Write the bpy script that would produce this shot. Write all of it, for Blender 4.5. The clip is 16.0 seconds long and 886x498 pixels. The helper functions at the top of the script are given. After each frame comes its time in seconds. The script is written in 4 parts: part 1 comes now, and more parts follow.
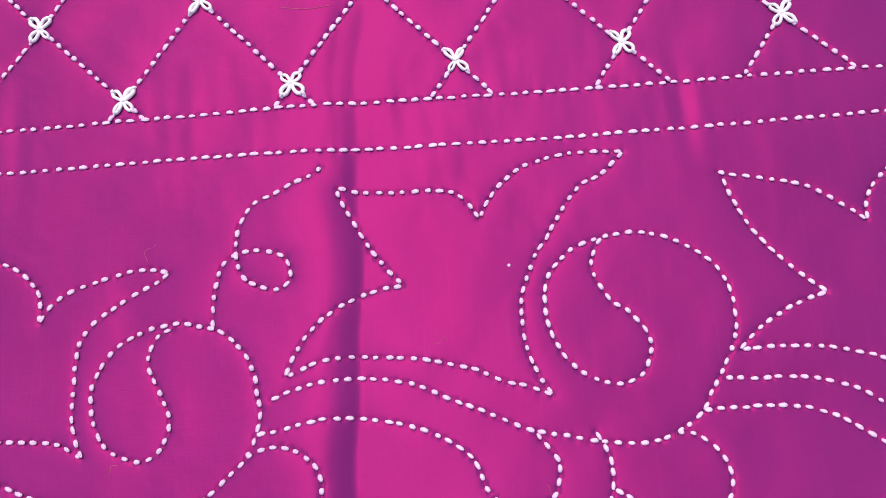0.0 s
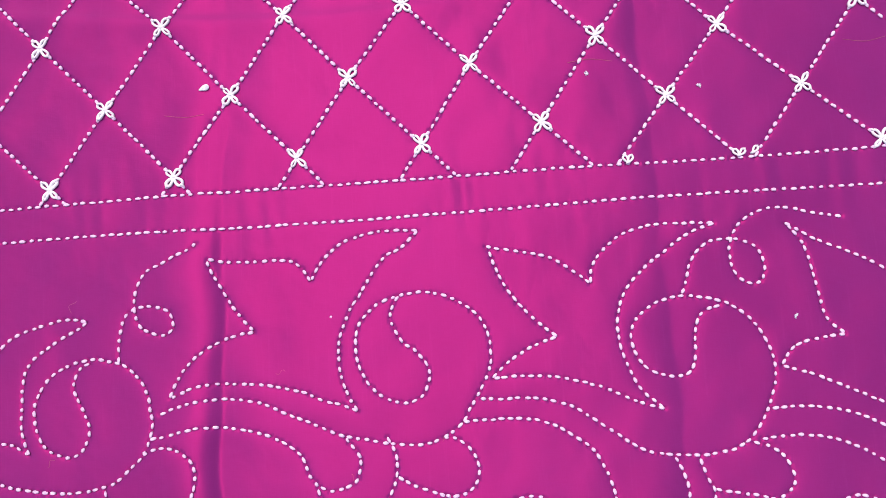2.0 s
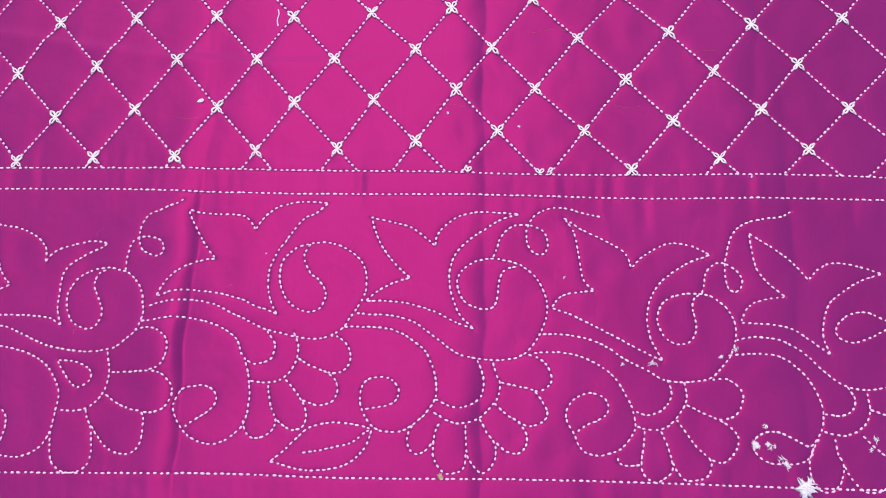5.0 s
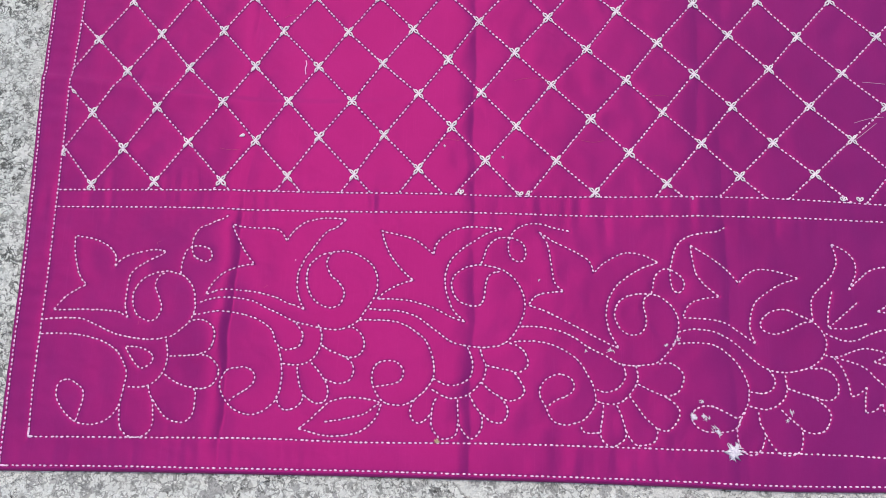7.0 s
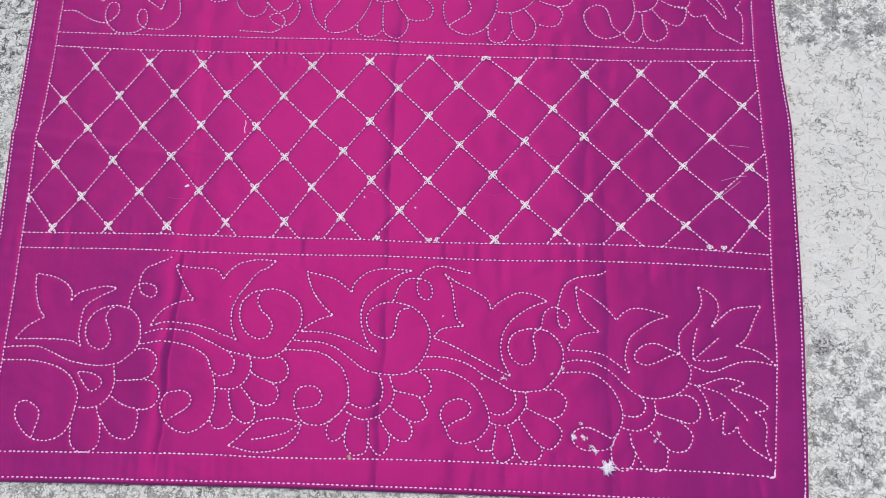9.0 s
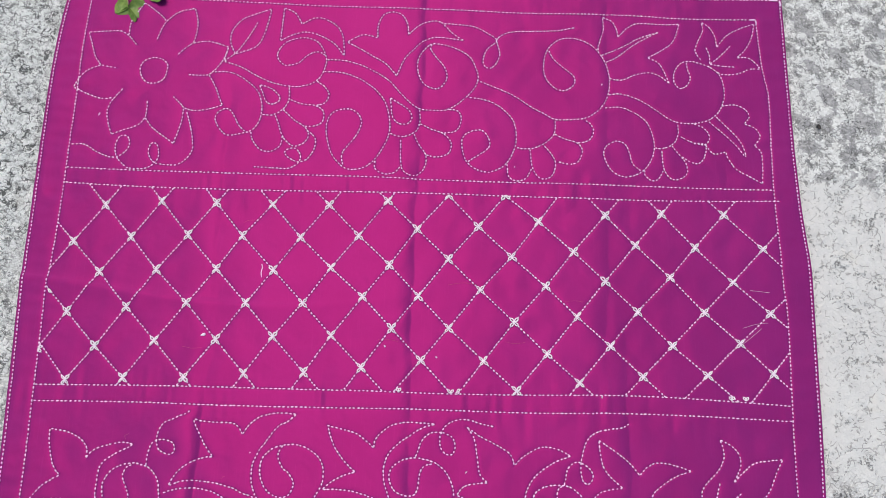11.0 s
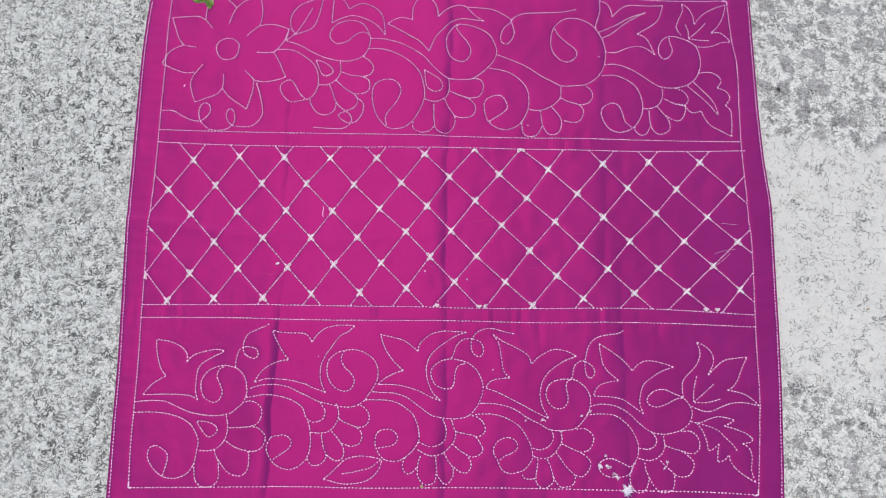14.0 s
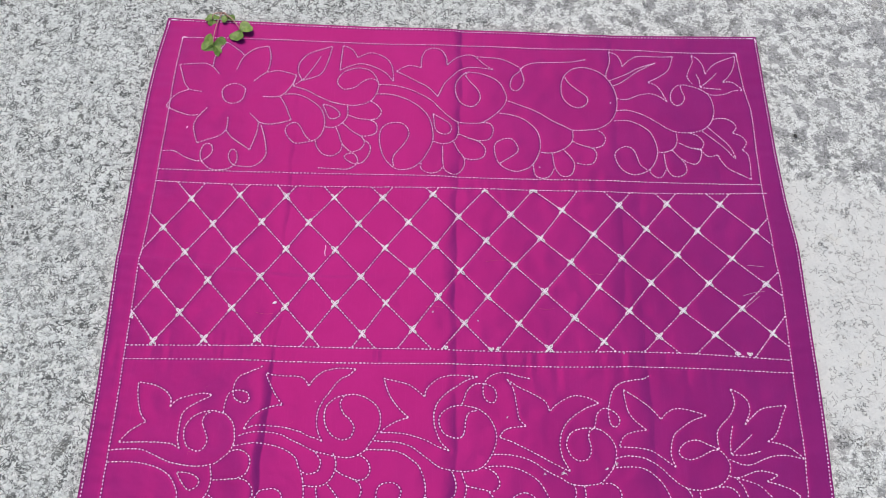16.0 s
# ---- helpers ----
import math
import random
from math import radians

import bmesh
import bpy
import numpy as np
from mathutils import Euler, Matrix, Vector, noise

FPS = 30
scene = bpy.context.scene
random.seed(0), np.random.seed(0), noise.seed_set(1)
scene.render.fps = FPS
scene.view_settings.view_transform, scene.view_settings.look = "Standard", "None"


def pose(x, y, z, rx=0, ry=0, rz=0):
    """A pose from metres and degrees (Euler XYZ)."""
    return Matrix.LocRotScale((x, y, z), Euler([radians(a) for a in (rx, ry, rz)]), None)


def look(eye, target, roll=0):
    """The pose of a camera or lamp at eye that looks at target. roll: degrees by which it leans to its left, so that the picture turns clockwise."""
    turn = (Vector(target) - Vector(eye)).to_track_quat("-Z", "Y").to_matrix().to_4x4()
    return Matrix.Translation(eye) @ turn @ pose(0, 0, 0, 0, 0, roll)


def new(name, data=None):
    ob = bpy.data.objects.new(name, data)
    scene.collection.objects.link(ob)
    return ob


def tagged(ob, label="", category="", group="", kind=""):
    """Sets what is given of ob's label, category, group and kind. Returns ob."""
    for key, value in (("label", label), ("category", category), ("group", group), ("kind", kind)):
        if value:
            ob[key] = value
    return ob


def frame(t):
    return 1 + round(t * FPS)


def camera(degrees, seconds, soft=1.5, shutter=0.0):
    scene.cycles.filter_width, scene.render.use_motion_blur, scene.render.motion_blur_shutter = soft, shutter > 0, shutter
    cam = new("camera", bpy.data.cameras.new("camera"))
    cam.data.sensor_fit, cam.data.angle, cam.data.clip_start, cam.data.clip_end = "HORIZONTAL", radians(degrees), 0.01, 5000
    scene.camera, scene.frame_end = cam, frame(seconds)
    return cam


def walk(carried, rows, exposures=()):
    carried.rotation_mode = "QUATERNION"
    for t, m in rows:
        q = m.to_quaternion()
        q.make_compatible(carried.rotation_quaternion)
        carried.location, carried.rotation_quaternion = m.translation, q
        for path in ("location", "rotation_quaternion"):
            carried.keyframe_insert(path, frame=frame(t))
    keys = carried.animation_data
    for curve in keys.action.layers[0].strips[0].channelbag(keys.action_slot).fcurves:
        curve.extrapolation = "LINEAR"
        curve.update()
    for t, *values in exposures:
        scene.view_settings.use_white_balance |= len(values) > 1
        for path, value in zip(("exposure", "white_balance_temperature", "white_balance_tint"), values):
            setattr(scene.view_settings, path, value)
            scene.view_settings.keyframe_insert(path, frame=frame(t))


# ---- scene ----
cam = camera(57.5, 16.0, soft=0.5)
PATH = [
    (0, (-0.195, 0.155, 0.307), (-0.227, 0.641, -1.633), -7.5),
    (0.5, (-0.178, 0.167, 0.329), (-0.242, 0.64, -1.613), -11.3),
    (1, (-0.162, 0.189, 0.355), (-0.246, 0.648, -1.59), -13.9),
    (1.5, (-0.128, 0.2, 0.387), (-0.228, 0.561, -1.578), -19.3),
    (2, (-0.101, 0.195, 0.43), (-0.162, 0.471, -1.55), -16.3),
    (2.5, (-0.076, 0.194, 0.51), (-0.152, 0.489, -1.466), -18.0),
    (3, (-0.062, 0.195, 0.575), (-0.131, 0.468, -1.405), -17.8),
    (3.5, (-0.054, 0.188, 0.637), (-0.121, 0.484, -1.339), -16.2),
    (4, (-0.029, 0.177, 0.651), (-0.081, 0.489, -1.323), -9.1),
    (4.2, (-0.017, 0.164, 0.656), (-0.083, 0.496, -1.315), -10.4),
    (4.4, (-0.013, 0.139, 0.647), (-0.071, 0.504, -1.319), -8.2),
    (4.5, (-0.014, 0.129, 0.642), (-0.067, 0.505, -1.322), -7.2),
    (4.7, (-0.014, 0.113, 0.641), (-0.068, 0.502, -1.32), -6.9),
    (6.8, (-0.007, 0.059, 0.766), (-0.072, 0.537, -1.175), -6.4),
    (7, (-0.003, 0.052, 0.784), (-0.069, 0.513, -1.161), -6.8),
    (7.5, (0.01, 0.047, 0.828), (-0.044, 0.494, -1.12), -5.8),
    (8, (0.056, 0.044, 0.858), (0.012, 0.511, -1.086), -4.1),
    (8.5, (0.085, 0.036, 0.879), (0.047, 0.561, -1.051), -2.5),
    (9, (0.083, 0.04, 0.896), (0.039, 0.57, -1.032), -3.0),
    (9.5, (0.044, 0.096, 0.938), (-0.006, 0.624, -0.991), -3.4),
    (9.7, (0.033, 0.12, 0.94), (-0.008, 0.649, -0.989), -2.4),
    (11.8, (0.023, 0.245, 0.931), (0.057, 0.619, -1.034), 6.1),
    (12, (0.02, 0.242, 0.96), (0.058, 0.561, -1.014), 7.6),
    (12.5, (0.004, 0.216, 1.031), (0.036, 0.545, -0.941), 6.4),
    (13, (-0.012, 0.179, 1.083), (0.02, 0.513, -0.888), 6.5),
    (13.5, (-0.017, 0.162, 1.118), (0.009, 0.539, -0.846), 4.8),
    (14, (-0.017, 0.116, 1.128), (0.003, 0.569, -0.82), 3.3),
    (14.5, (-0.019, 0.104, 1.137), (-0.011, 0.604, -0.8), 1.7),
    (15, (-0.023, 0.099, 1.131), (-0.014, 0.69, -0.78), 1.8),
    (15.5, (-0.021, 0.055, 1.076), (-0.002, 0.827, -0.769), 2.3),
    (16, (-0.028, -0.014, 1.012), (-0.011, 0.802, -0.814), 2.3),
]
walk(cam, [(t, look(eye, target, roll)) for t, eye, target, roll in PATH], [(0.0, 0.36), (1.5, 0.38), (2.5, 0.47), (3.5, 0.28), (4.5, 0.28), (7.0, 0.04), (16.0, 0.04)])

# ---- light: bright haze, a high veiled sun ----
SUN_DIRECTION = Vector((-0.12, 0.33, 1.0)).normalized()
world = bpy.data.worlds.new("sky")
scene.world = world
world.use_nodes = True
wn, wl = world.node_tree.nodes, world.node_tree.links
sky = wn.new("ShaderNodeTexSky")
sky.sky_type, sky.sun_disc = "NISHITA", False
sky.sun_elevation = math.asin(SUN_DIRECTION.z)
sky.sun_rotation = math.atan2(SUN_DIRECTION.x, SUN_DIRECTION.y)
sky.air_density, sky.dust_density, sky.ozone_density = 1.0, 4.0, 1.0
wl.new(sky.outputs[0], wn["Background"].inputs[0])
wn["Background"].inputs[1].default_value = 0.125
sun = new("sun", bpy.data.lights.new("sun", "SUN"))
sun.data.energy, sun.data.angle, sun.data.color = 1.4, radians(20), (1.0, 0.95, 0.88)
sun.matrix_world = look(SUN_DIRECTION * 5, (0, 0, 0))


# ---- materials ----
class Nodes:
    """Short hand for building a node material."""

    def __init__(self, name):
        self.mat = bpy.data.materials.new(name)
        self.mat.use_nodes = True
        self.tree = self.mat.node_tree
        self.bsdf = self.tree.nodes["Principled BSDF"]

    def add(self, kind, **sockets):
        n = self.tree.nodes.new("ShaderNode" + kind)
        for key, value in sockets.items():
            self.put(value, n.inputs[key])
        return n

    def put(self, value, socket):
        if isinstance(value, bpy.types.NodeSocket):
            self.tree.links.new(value, socket)
        else:
            socket.default_value = value

    def coords(self, scale=(1, 1, 1)):
        tc = self.tree.nodes.new("ShaderNodeTexCoord")
        m = self.add("Mapping", Vector=tc.outputs["Object"], Scale=scale)
        return m.outputs[0]

    def noise(self, vec, scale, detail=4.0, rough=0.55, distortion=0.0):
        return self.add("TexNoise", Vector=vec, Scale=scale, Detail=detail, Roughness=rough, Distortion=distortion).outputs["Fac"]

    def ramp(self, fac, lo, hi, a=0.0, b=1.0):
        n = self.tree.nodes.new("ShaderNodeMapRange")
        n.interpolation_type = "SMOOTHSTEP"
        for i, v in enumerate((fac, lo, hi, a, b)):
            self.put(v, n.inputs[i])
        return n.outputs[0]

    def math(self, op, a, b=0.0):
        n = self.tree.nodes.new("ShaderNodeMath")
        n.operation = op
        self.put(a, n.inputs[0])
        self.put(b, n.inputs[1])
        return n.outputs[0]

    def mix(self, fac, a, b, blend="MIX"):
        n = self.tree.nodes.new("ShaderNodeMix")
        n.data_type, n.blend_type = "RGBA", blend
        self.put(fac, n.inputs[0])
        self.put(a, n.inputs[6])
        self.put(b, n.inputs[7])
        return n.outputs[2]

    def bump(self, height, strength, distance, normal=None):
        n = self.add("Bump", Height=height, Strength=strength, Distance=distance)
        if normal is not None:
            self.put(normal, n.inputs["Normal"])
        return n.outputs[0]

    def done(self, **sockets):
        for key, value in sockets.items():
            self.put(value, self.bsdf.inputs[key])
        return self.mat


def cloth_material():
    """Plum cotton with a pinkish gloss of its own, plain weave and fine slubs."""
    n = Nodes("plum_cotton")
    c = n.coords()
    warp = n.noise(n.coords((2400, 160, 1)), 1.0, 2.0)
    weft = n.noise(n.coords((160, 2400, 1)), 1.0, 2.0)
    weave = n.math("ADD", warp, weft)
    slub = n.noise(n.coords((520, 18, 1)), 1.0, 3.0)
    stain = n.noise(c, 9.0, 5.0, 0.6)
    base = n.mix(n.ramp(stain, 0.3, 0.7), (0.164, 0.0180, 0.148, 1), (0.196, 0.0210, 0.166, 1))
    base = n.mix(n.ramp(slub, 0.55, 0.75, 0.0, 0.14), base, (0.30, 0.045, 0.24, 1))
    base = n.mix(n.ramp(weave, 0.75, 1.25, 0.0, 0.20), base, (0.135, 0.007, 0.095, 1))
    crumple = n.noise(c, 33.0, 2.5, 0.45, 0.25)
    nrm = n.bump(crumple, 0.27, 0.0045)
    nrm = n.bump(weave, 0.09, 0.0003, nrm)
    return n.done(**{"Base Color": base, "Roughness": 0.53, "Anisotropic": 0.74, "IOR": 1.74, "Tangent": n.add("CombineXYZ", Y=1.0).outputs[0], "Specular IOR Level": 1.0,
                     "Specular Tint": (1.0, 0.022, 0.25, 1), "Normal": nrm})


def thread_material(name, dull, clean):
    n = Nodes(name)
    c = n.coords()
    twist = n.noise(n.coords((900, 900, 900)), 1.0, 2.0)
    base = n.mix(n.ramp(n.noise(c, 30.0, 3.0), 0.35, 0.7), (*dull, 1), (*clean, 1))
    base = n.mix(n.ramp(twist, 0.55, 0.8, 0.0, 0.25), base, (0.66, 0.58, 0.63, 1))
    return n.done(**{"Base Color": base, "Roughness": 0.7, "Normal": n.bump(twist, 0.5, 0.0005)})


def concrete_material():
    """Old weathered concrete: pale cement skin worn off grey aggregate, pits and hair cracks."""
    n = Nodes("weathered_concrete")
    c = n.coords()
    xyz = n.add("SeparateXYZ", Vector=c)
    x, y = xyz.outputs[0], xyz.outputs[1]
    wob = n.noise(c, 6.0, 4.0, 0.6)
    # where the stony wear and the newer skin lie; far off they come and go with broad patches
    away = n.add("VectorMath", Vector=c)
    away.operation = "DISTANCE"
    away.inputs[1].default_value = (0.4, 0.4, 0.0)
    far = n.ramp(away.outputs["Value"], 0.9, 1.9)
    drift = n.noise(c, 0.9, 3.0, 0.6)
    stony = n.math("MAXIMUM", n.ramp(n.math("ADD", x, n.math("MULTIPLY", wob, 0.3)), 0.1, 0.32), n.ramp(n.math("ADD", y, n.math("MULTIPLY", wob, 0.1)), 0.02, 0.14, 1.0, 0.0))
    low = n.math("MULTIPLY", n.ramp(n.math("ADD", y, n.math("MULTIPLY", wob, 0.12)), 0.60, 0.63, 1.0, 0.0), n.ramp(n.math("ADD", y, n.math("MULTIPLY", wob, 0.16)), 0.24, 0.32))
    near = n.math("SUBTRACT", 1.0, far)
    right = n.math("ADD", n.math("MULTIPLY", stony, near), n.math("MULTIPLY", n.ramp(drift, 0.45, 0.6), far))
    skin = n.math("ADD", n.math("MULTIPLY", n.math("MULTIPLY", stony, low), near), n.math("MULTIPLY", n.ramp(drift, 0.55, 0.62), far))
    broad = n.noise(c, 4.0, 6.0, 0.6)
    mid = n.noise(c, 38.0, 5.0, 0.62)
    fine = n.noise(c, 135.0, 4.0, 0.62, 0.4)
    grit = n.noise(c, 330.0, 3.0, 0.7)
    base = n.mix(n.ramp(mid, 0.38, 0.62), (0.75, 0.785, 0.75, 1), (0.85, 0.885, 0.845, 1))
    base = n.mix(n.ramp(broad, 0.45, 0.66, 0.0, 0.22), base, (0.50, 0.51, 0.49, 1))
    base = n.mix(n.math("MULTIPLY", right, 0.42), base, (0.58, 0.58, 0.565, 1))
    old = n.ramp(skin, 0.0, 1.0, 1.0, 0.0)
    # flat grey worn patches, mostly on the stony side
    warped = n.mix(0.012, c, n.add("TexNoise", Vector=c, Scale=60.0, Detail=2.0).outputs["Color"])
    patch = n.ramp(n.math("ADD", n.noise(warped, 40.0, 4.0, 0.60), n.ramp(y, 0.15, 0.70, -0.035, 0.008)), 0.530, 0.552)
    stone = n.math("MULTIPLY", n.math("MULTIPLY", patch, n.ramp(right, 0.0, 1.0, 0.14, 0.84)), n.ramp(skin, 0.0, 1.0, 1.0, 0.18))
    base = n.mix(stone, base, (0.37, 0.372, 0.375, 1))
    # rounded pebbles showing through
    cells = n.add("TexVoronoi", Vector=warped, Scale=66.0, Randomness=1.0)
    pick = n.add("SeparateColor", Color=cells.outputs["Color"]).outputs[0]
    pebble = n.math("MULTIPLY", n.ramp(cells.outputs["Distance"], 0.34, 0.46, 1.0, 0.0), n.ramp(pick, 0.66, 0.70))
    pebble = n.math("MULTIPLY", pebble, n.ramp(skin, 0.0, 1.0, 0.75, 0.12))
    base = n.mix(n.math("MULTIPLY", pebble, n.ramp(right, 0.0, 1.0, 0.25, 1.0)), base, (0.30, 0.305, 0.295, 1))
    # close speckle of the worn surface, with the relief's small shadows painted dark
    speckle = n.noise(c, 225.0, 2.5, 0.6, 0.7)
    grain_shade = n.math("MULTIPLY", n.ramp(speckle, 0.515, 0.55), n.ramp(n.noise(c, 48.0, 3.0, 0.6), 0.36, 0.58, 0.45, 1.0))
    base = n.mix(n.math("MULTIPLY", grain_shade, n.math("MULTIPLY", old, n.ramp(right, 0.0, 1.0, 0.45, 0.36))), base, (0.165, 0.175, 0.16, 1))
    chips = n.ramp(n.noise(n.coords((1, 1.07, 1)), 225.0, 3.0, 0.6), 0.54, 0.59)
    base = n.mix(n.math("MULTIPLY", n.math("MULTIPLY", chips, n.ramp(stone, 0.0, 0.9, 1.0, 0.3)), n.math("MULTIPLY", old, n.ramp(right, 0.0, 1.0, 0.95, 0.7))), base, (0.87, 0.89, 0.865, 1))
    # short comma-shaped hollows crowding the older surface, their shade painted dark, paler cement between
    curl = n.math("ABSOLUTE", n.math("SUBTRACT", n.noise(c, 98.0, 2.0, 0.5, 1.1), 0.5))
    hollow = n.math("MULTIPLY", n.ramp(curl, 0.020, 0.072, 1.0, 0.0), n.ramp(n.noise(c, 75.0, 3.0, 0.6), 0.44, 0.55))
    hollow = n.math("MULTIPLY", hollow, n.math("MULTIPLY", old, n.ramp(n.noise(c, 13.0, 4.0, 0.6), 0.36, 0.60, 0.55, 0.95)))
    base = n.mix(n.math("MULTIPLY", hollow, n.ramp(right, 0.0, 1.0, 1.0, 0.65)), base, (0.095, 0.102, 0.096, 1))
    # hair cracks in a broken net on the newer skin, and short dark squiggles
    net = n.tree.nodes.new("ShaderNodeTexVoronoi")
    net.feature = "DISTANCE_TO_EDGE"
    n.put(n.mix(0.02, c, n.add("TexNoise", Vector=c, Scale=45.0, Detail=2.0).outputs["Color"]), net.inputs["Vector"])
    n.put(72.0, net.inputs["Scale"])
    crack = n.math("MULTIPLY", n.ramp(net.outputs["Distance"], 0.012, 0.052, 1.0, 0.0), n.ramp(n.noise(c, 80.0, 3.0, 0.6), 0.505, 0.56))
    vein = n.math("ABSOLUTE", n.math("SUBTRACT", n.noise(c, 115.0, 1.5, 0.5, 0.8), 0.5))
    often = n.ramp(n.noise(c, 60.0, 3.0, 0.65), 0.495, 0.555)
    dash = n.math("MULTIPLY", n.math("MULTIPLY", n.ramp(vein, 0.020, 0.062, 1.0, 0.0), often), n.ramp(n.noise(c, 190.0, 1.0), 0.46, 0.54))
    squiggle = n.math("MAXIMUM", dash, n.math("MULTIPLY", crack, 0.8))
    base = n.mix(n.math("MULTIPLY", squiggle, n.ramp(skin, 0.0, 1.0, 0.70, 0.90)), base, (0.15, 0.155, 0.145, 1))
    # newer pale cement left in the low part
    base = n.mix(n.math("MULTIPLY", skin, n.ramp(mid, 0.3, 0.6, 0.15, 0.55)), base, (0.60, 0.60, 0.575, 1))
    pit = n.math("MULTIPLY", n.ramp(grit, 0.53, 0.59), n.ramp(n.noise(c, 34.0, 4.0, 0.72), 0.555, 0.62))
    base = n.mix(n.math("MULTIPLY", pit, n.ramp(skin, 0.0, 1.0, 0.85, 0.5)), base, (0.075, 0.075, 0.07, 1))
    warm = n.ramp(n.noise(c, 22.0, 4.0, 0.6), 0.62, 0.75, 0.0, 0.20)
    base = n.mix(warm, base, (0.62, 0.57, 0.46, 1))
    h = n.math("ADD", n.math("MULTIPLY", fine, 0.9), n.math("MULTIPLY", mid, 0.7))
    h = n.math("SUBTRACT", h, n.math("MULTIPLY", pit, 0.5))
    h = n.math("SUBTRACT", h, n.math("MULTIPLY", n.math("MAXIMUM", squiggle, hollow), 0.14))
    h = n.math("ADD", h, n.math("MULTIPLY", grit, n.ramp(skin, 0.0, 1.0, 0.7, 0.2)))
    return n.done(**{"Base Color": base, "Roughness": 0.92, "Specular IOR Level": 0.25, "Normal": n.bump(n.math("MULTIPLY", h, n.ramp(right, 0.0, 1.0, 1.0, 0.5)), 1.0, 0.0052)})


def leaf_material():
    n = Nodes("clover_leaf")
    c = n.coords()
    spots = n.noise(c, 160.0, 4.0)
    base = n.mix(n.ramp(spots, 0.35, 0.7), (0.11, 0.205, 0.022, 1), (0.26, 0.37, 0.075, 1))
    info = n.tree.nodes.new("ShaderNodeObjectInfo")
    base = n.mix(n.math("MULTIPLY", info.outputs["Random"], 0.5), base, (0.05, 0.13, 0.02, 1))
    return n.done(**{"Base Color": base, "Roughness": 0.5, "Subsurface Weight": 0.1, "Subsurface Radius": (0.002, 0.003, 0.001),
                     "Normal": n.bump(n.noise(c, 420.0, 3.0), 0.4, 0.001)})


def plain_material(name, dark, light, scale, rough):
    n = Nodes(name)
    f = n.noise(n.coords(), scale, 4.0)
    return n.done(**{"Base Color": n.mix(n.ramp(f, 0.3, 0.7), (*dark, 1), (*light, 1)), "Roughness": rough,
                     "Normal": n.bump(f, 0.4, 0.001)})


CLOTH = cloth_material()
THREAD = thread_material("pink_white_cotton_thread", (0.86, 0.55, 0.82), (0.93, 0.66, 0.89))
FLOSS = thread_material("white_cotton_floss", (0.82, 0.74, 0.80), (0.92, 0.85, 0.90))
CONCRETE = concrete_material()
LEAF = leaf_material()
STEM = plain_material("pink_stem", (0.40, 0.20, 0.17), (0.60, 0.36, 0.32), 200, 0.5)
LINT = plain_material("lint", (0.66, 0.60, 0.74), (0.86, 0.83, 0.90), 500, 0.95)
PULLED = plain_material("pulled_pale_thread", (0.60, 0.36, 0.52), (0.74, 0.52, 0.64), 500, 0.9)
GOLD = plain_material("faded_yellow_thread", (0.38, 0.08, 0.15), (0.48, 0.14, 0.18), 300, 0.8)
HUSK = plain_material("dry_husk", (0.36, 0.28, 0.16), (0.55, 0.47, 0.33), 400, 0.8)
SPECK = plain_material("dark_speck", (0.02, 0.018, 0.016), (0.05, 0.045, 0.04), 400, 0.7)


# ---- helpers for meshes ----
def mesh_from(name, verts, faces, material, smooth=True):
    me = bpy.data.meshes.new(name)
    me.from_pydata([tuple(v) for v in verts], [], [tuple(f) for f in faces])
    me.materials.append(material)
    if smooth:
        me.polygons.foreach_set("use_smooth", [True] * len(me.polygons))
    me.update()
    return me


def child(name, me, parent, label="", kind=""):
    ob = new(name, me)
    ob.parent = parent
    return tagged(ob, label=label, kind=kind)


def tube(points, radii, sides=7):
    """Vertices and faces of a closed-ended tube along points."""
    pts = [Vector(p) for p in points]
    verts, faces = [], []
    for i, p in enumerate(pts):
        d = (pts[min(i + 1, len(pts) - 1)] - pts[max(i - 1, 0)]).normalized()
        a = d.cross(Vector((0, 0, 1)))
        a = a.normalized() if a.length > 1e-4 else Vector((1, 0, 0))
        b = a.cross(d)
        r = radii[i] if isinstance(radii, (list, tuple)) else radii
        verts += [p + (a * math.cos(q) + b * math.sin(q)) * r for q in (2 * math.pi * k / sides for k in range(sides))]
    for i in range(len(pts) - 1):
        for k in range(sides):
            k2 = (k + 1) % sides
            faces.append((i * sides + k, i * sides + k2, (i + 1) * sides + k2, (i + 1) * sides + k))
    faces.append(tuple(range(sides))[::-1])
    faces.append(tuple((len(pts) - 1) * sides + k for k in range(sides)))
    return verts, faces


def spline(points, step=0.0008):
    """A smooth curve (Catmull-Rom) through plan points, evenly stepped."""
    p = np.array(points, float)
    if len(p) > 2:
        q = np.vstack([2 * p[0] - p[1], p, 2 * p[-1] - p[-2]])
        out = []
        for i in range(1, len(q) - 2):
            a, b, c, d = q[i - 1], q[i], q[i + 1], q[i + 2]
            m = max(4, int(np.linalg.norm(c - b) / 0.002))
            for s in np.arange(m) / m:
                out.append(0.5 * (2 * b + (c - a) * s + (2 * a - 5 * b + 4 * c - d) * s * s + (3 * b - a - 3 * c + d) * s ** 3))
        p = np.vstack([out, q[-2]])
    seg = np.linalg.norm(np.diff(p, axis=0), axis=1)
    s = np.concatenate([[0], np.cumsum(seg)])
    t = np.linspace(0, s[-1], max(2, int(s[-1] / step)))
    return np.column_stack([np.interp(t, s, p[:, 0]), np.interp(t, s, p[:, 1])]), t


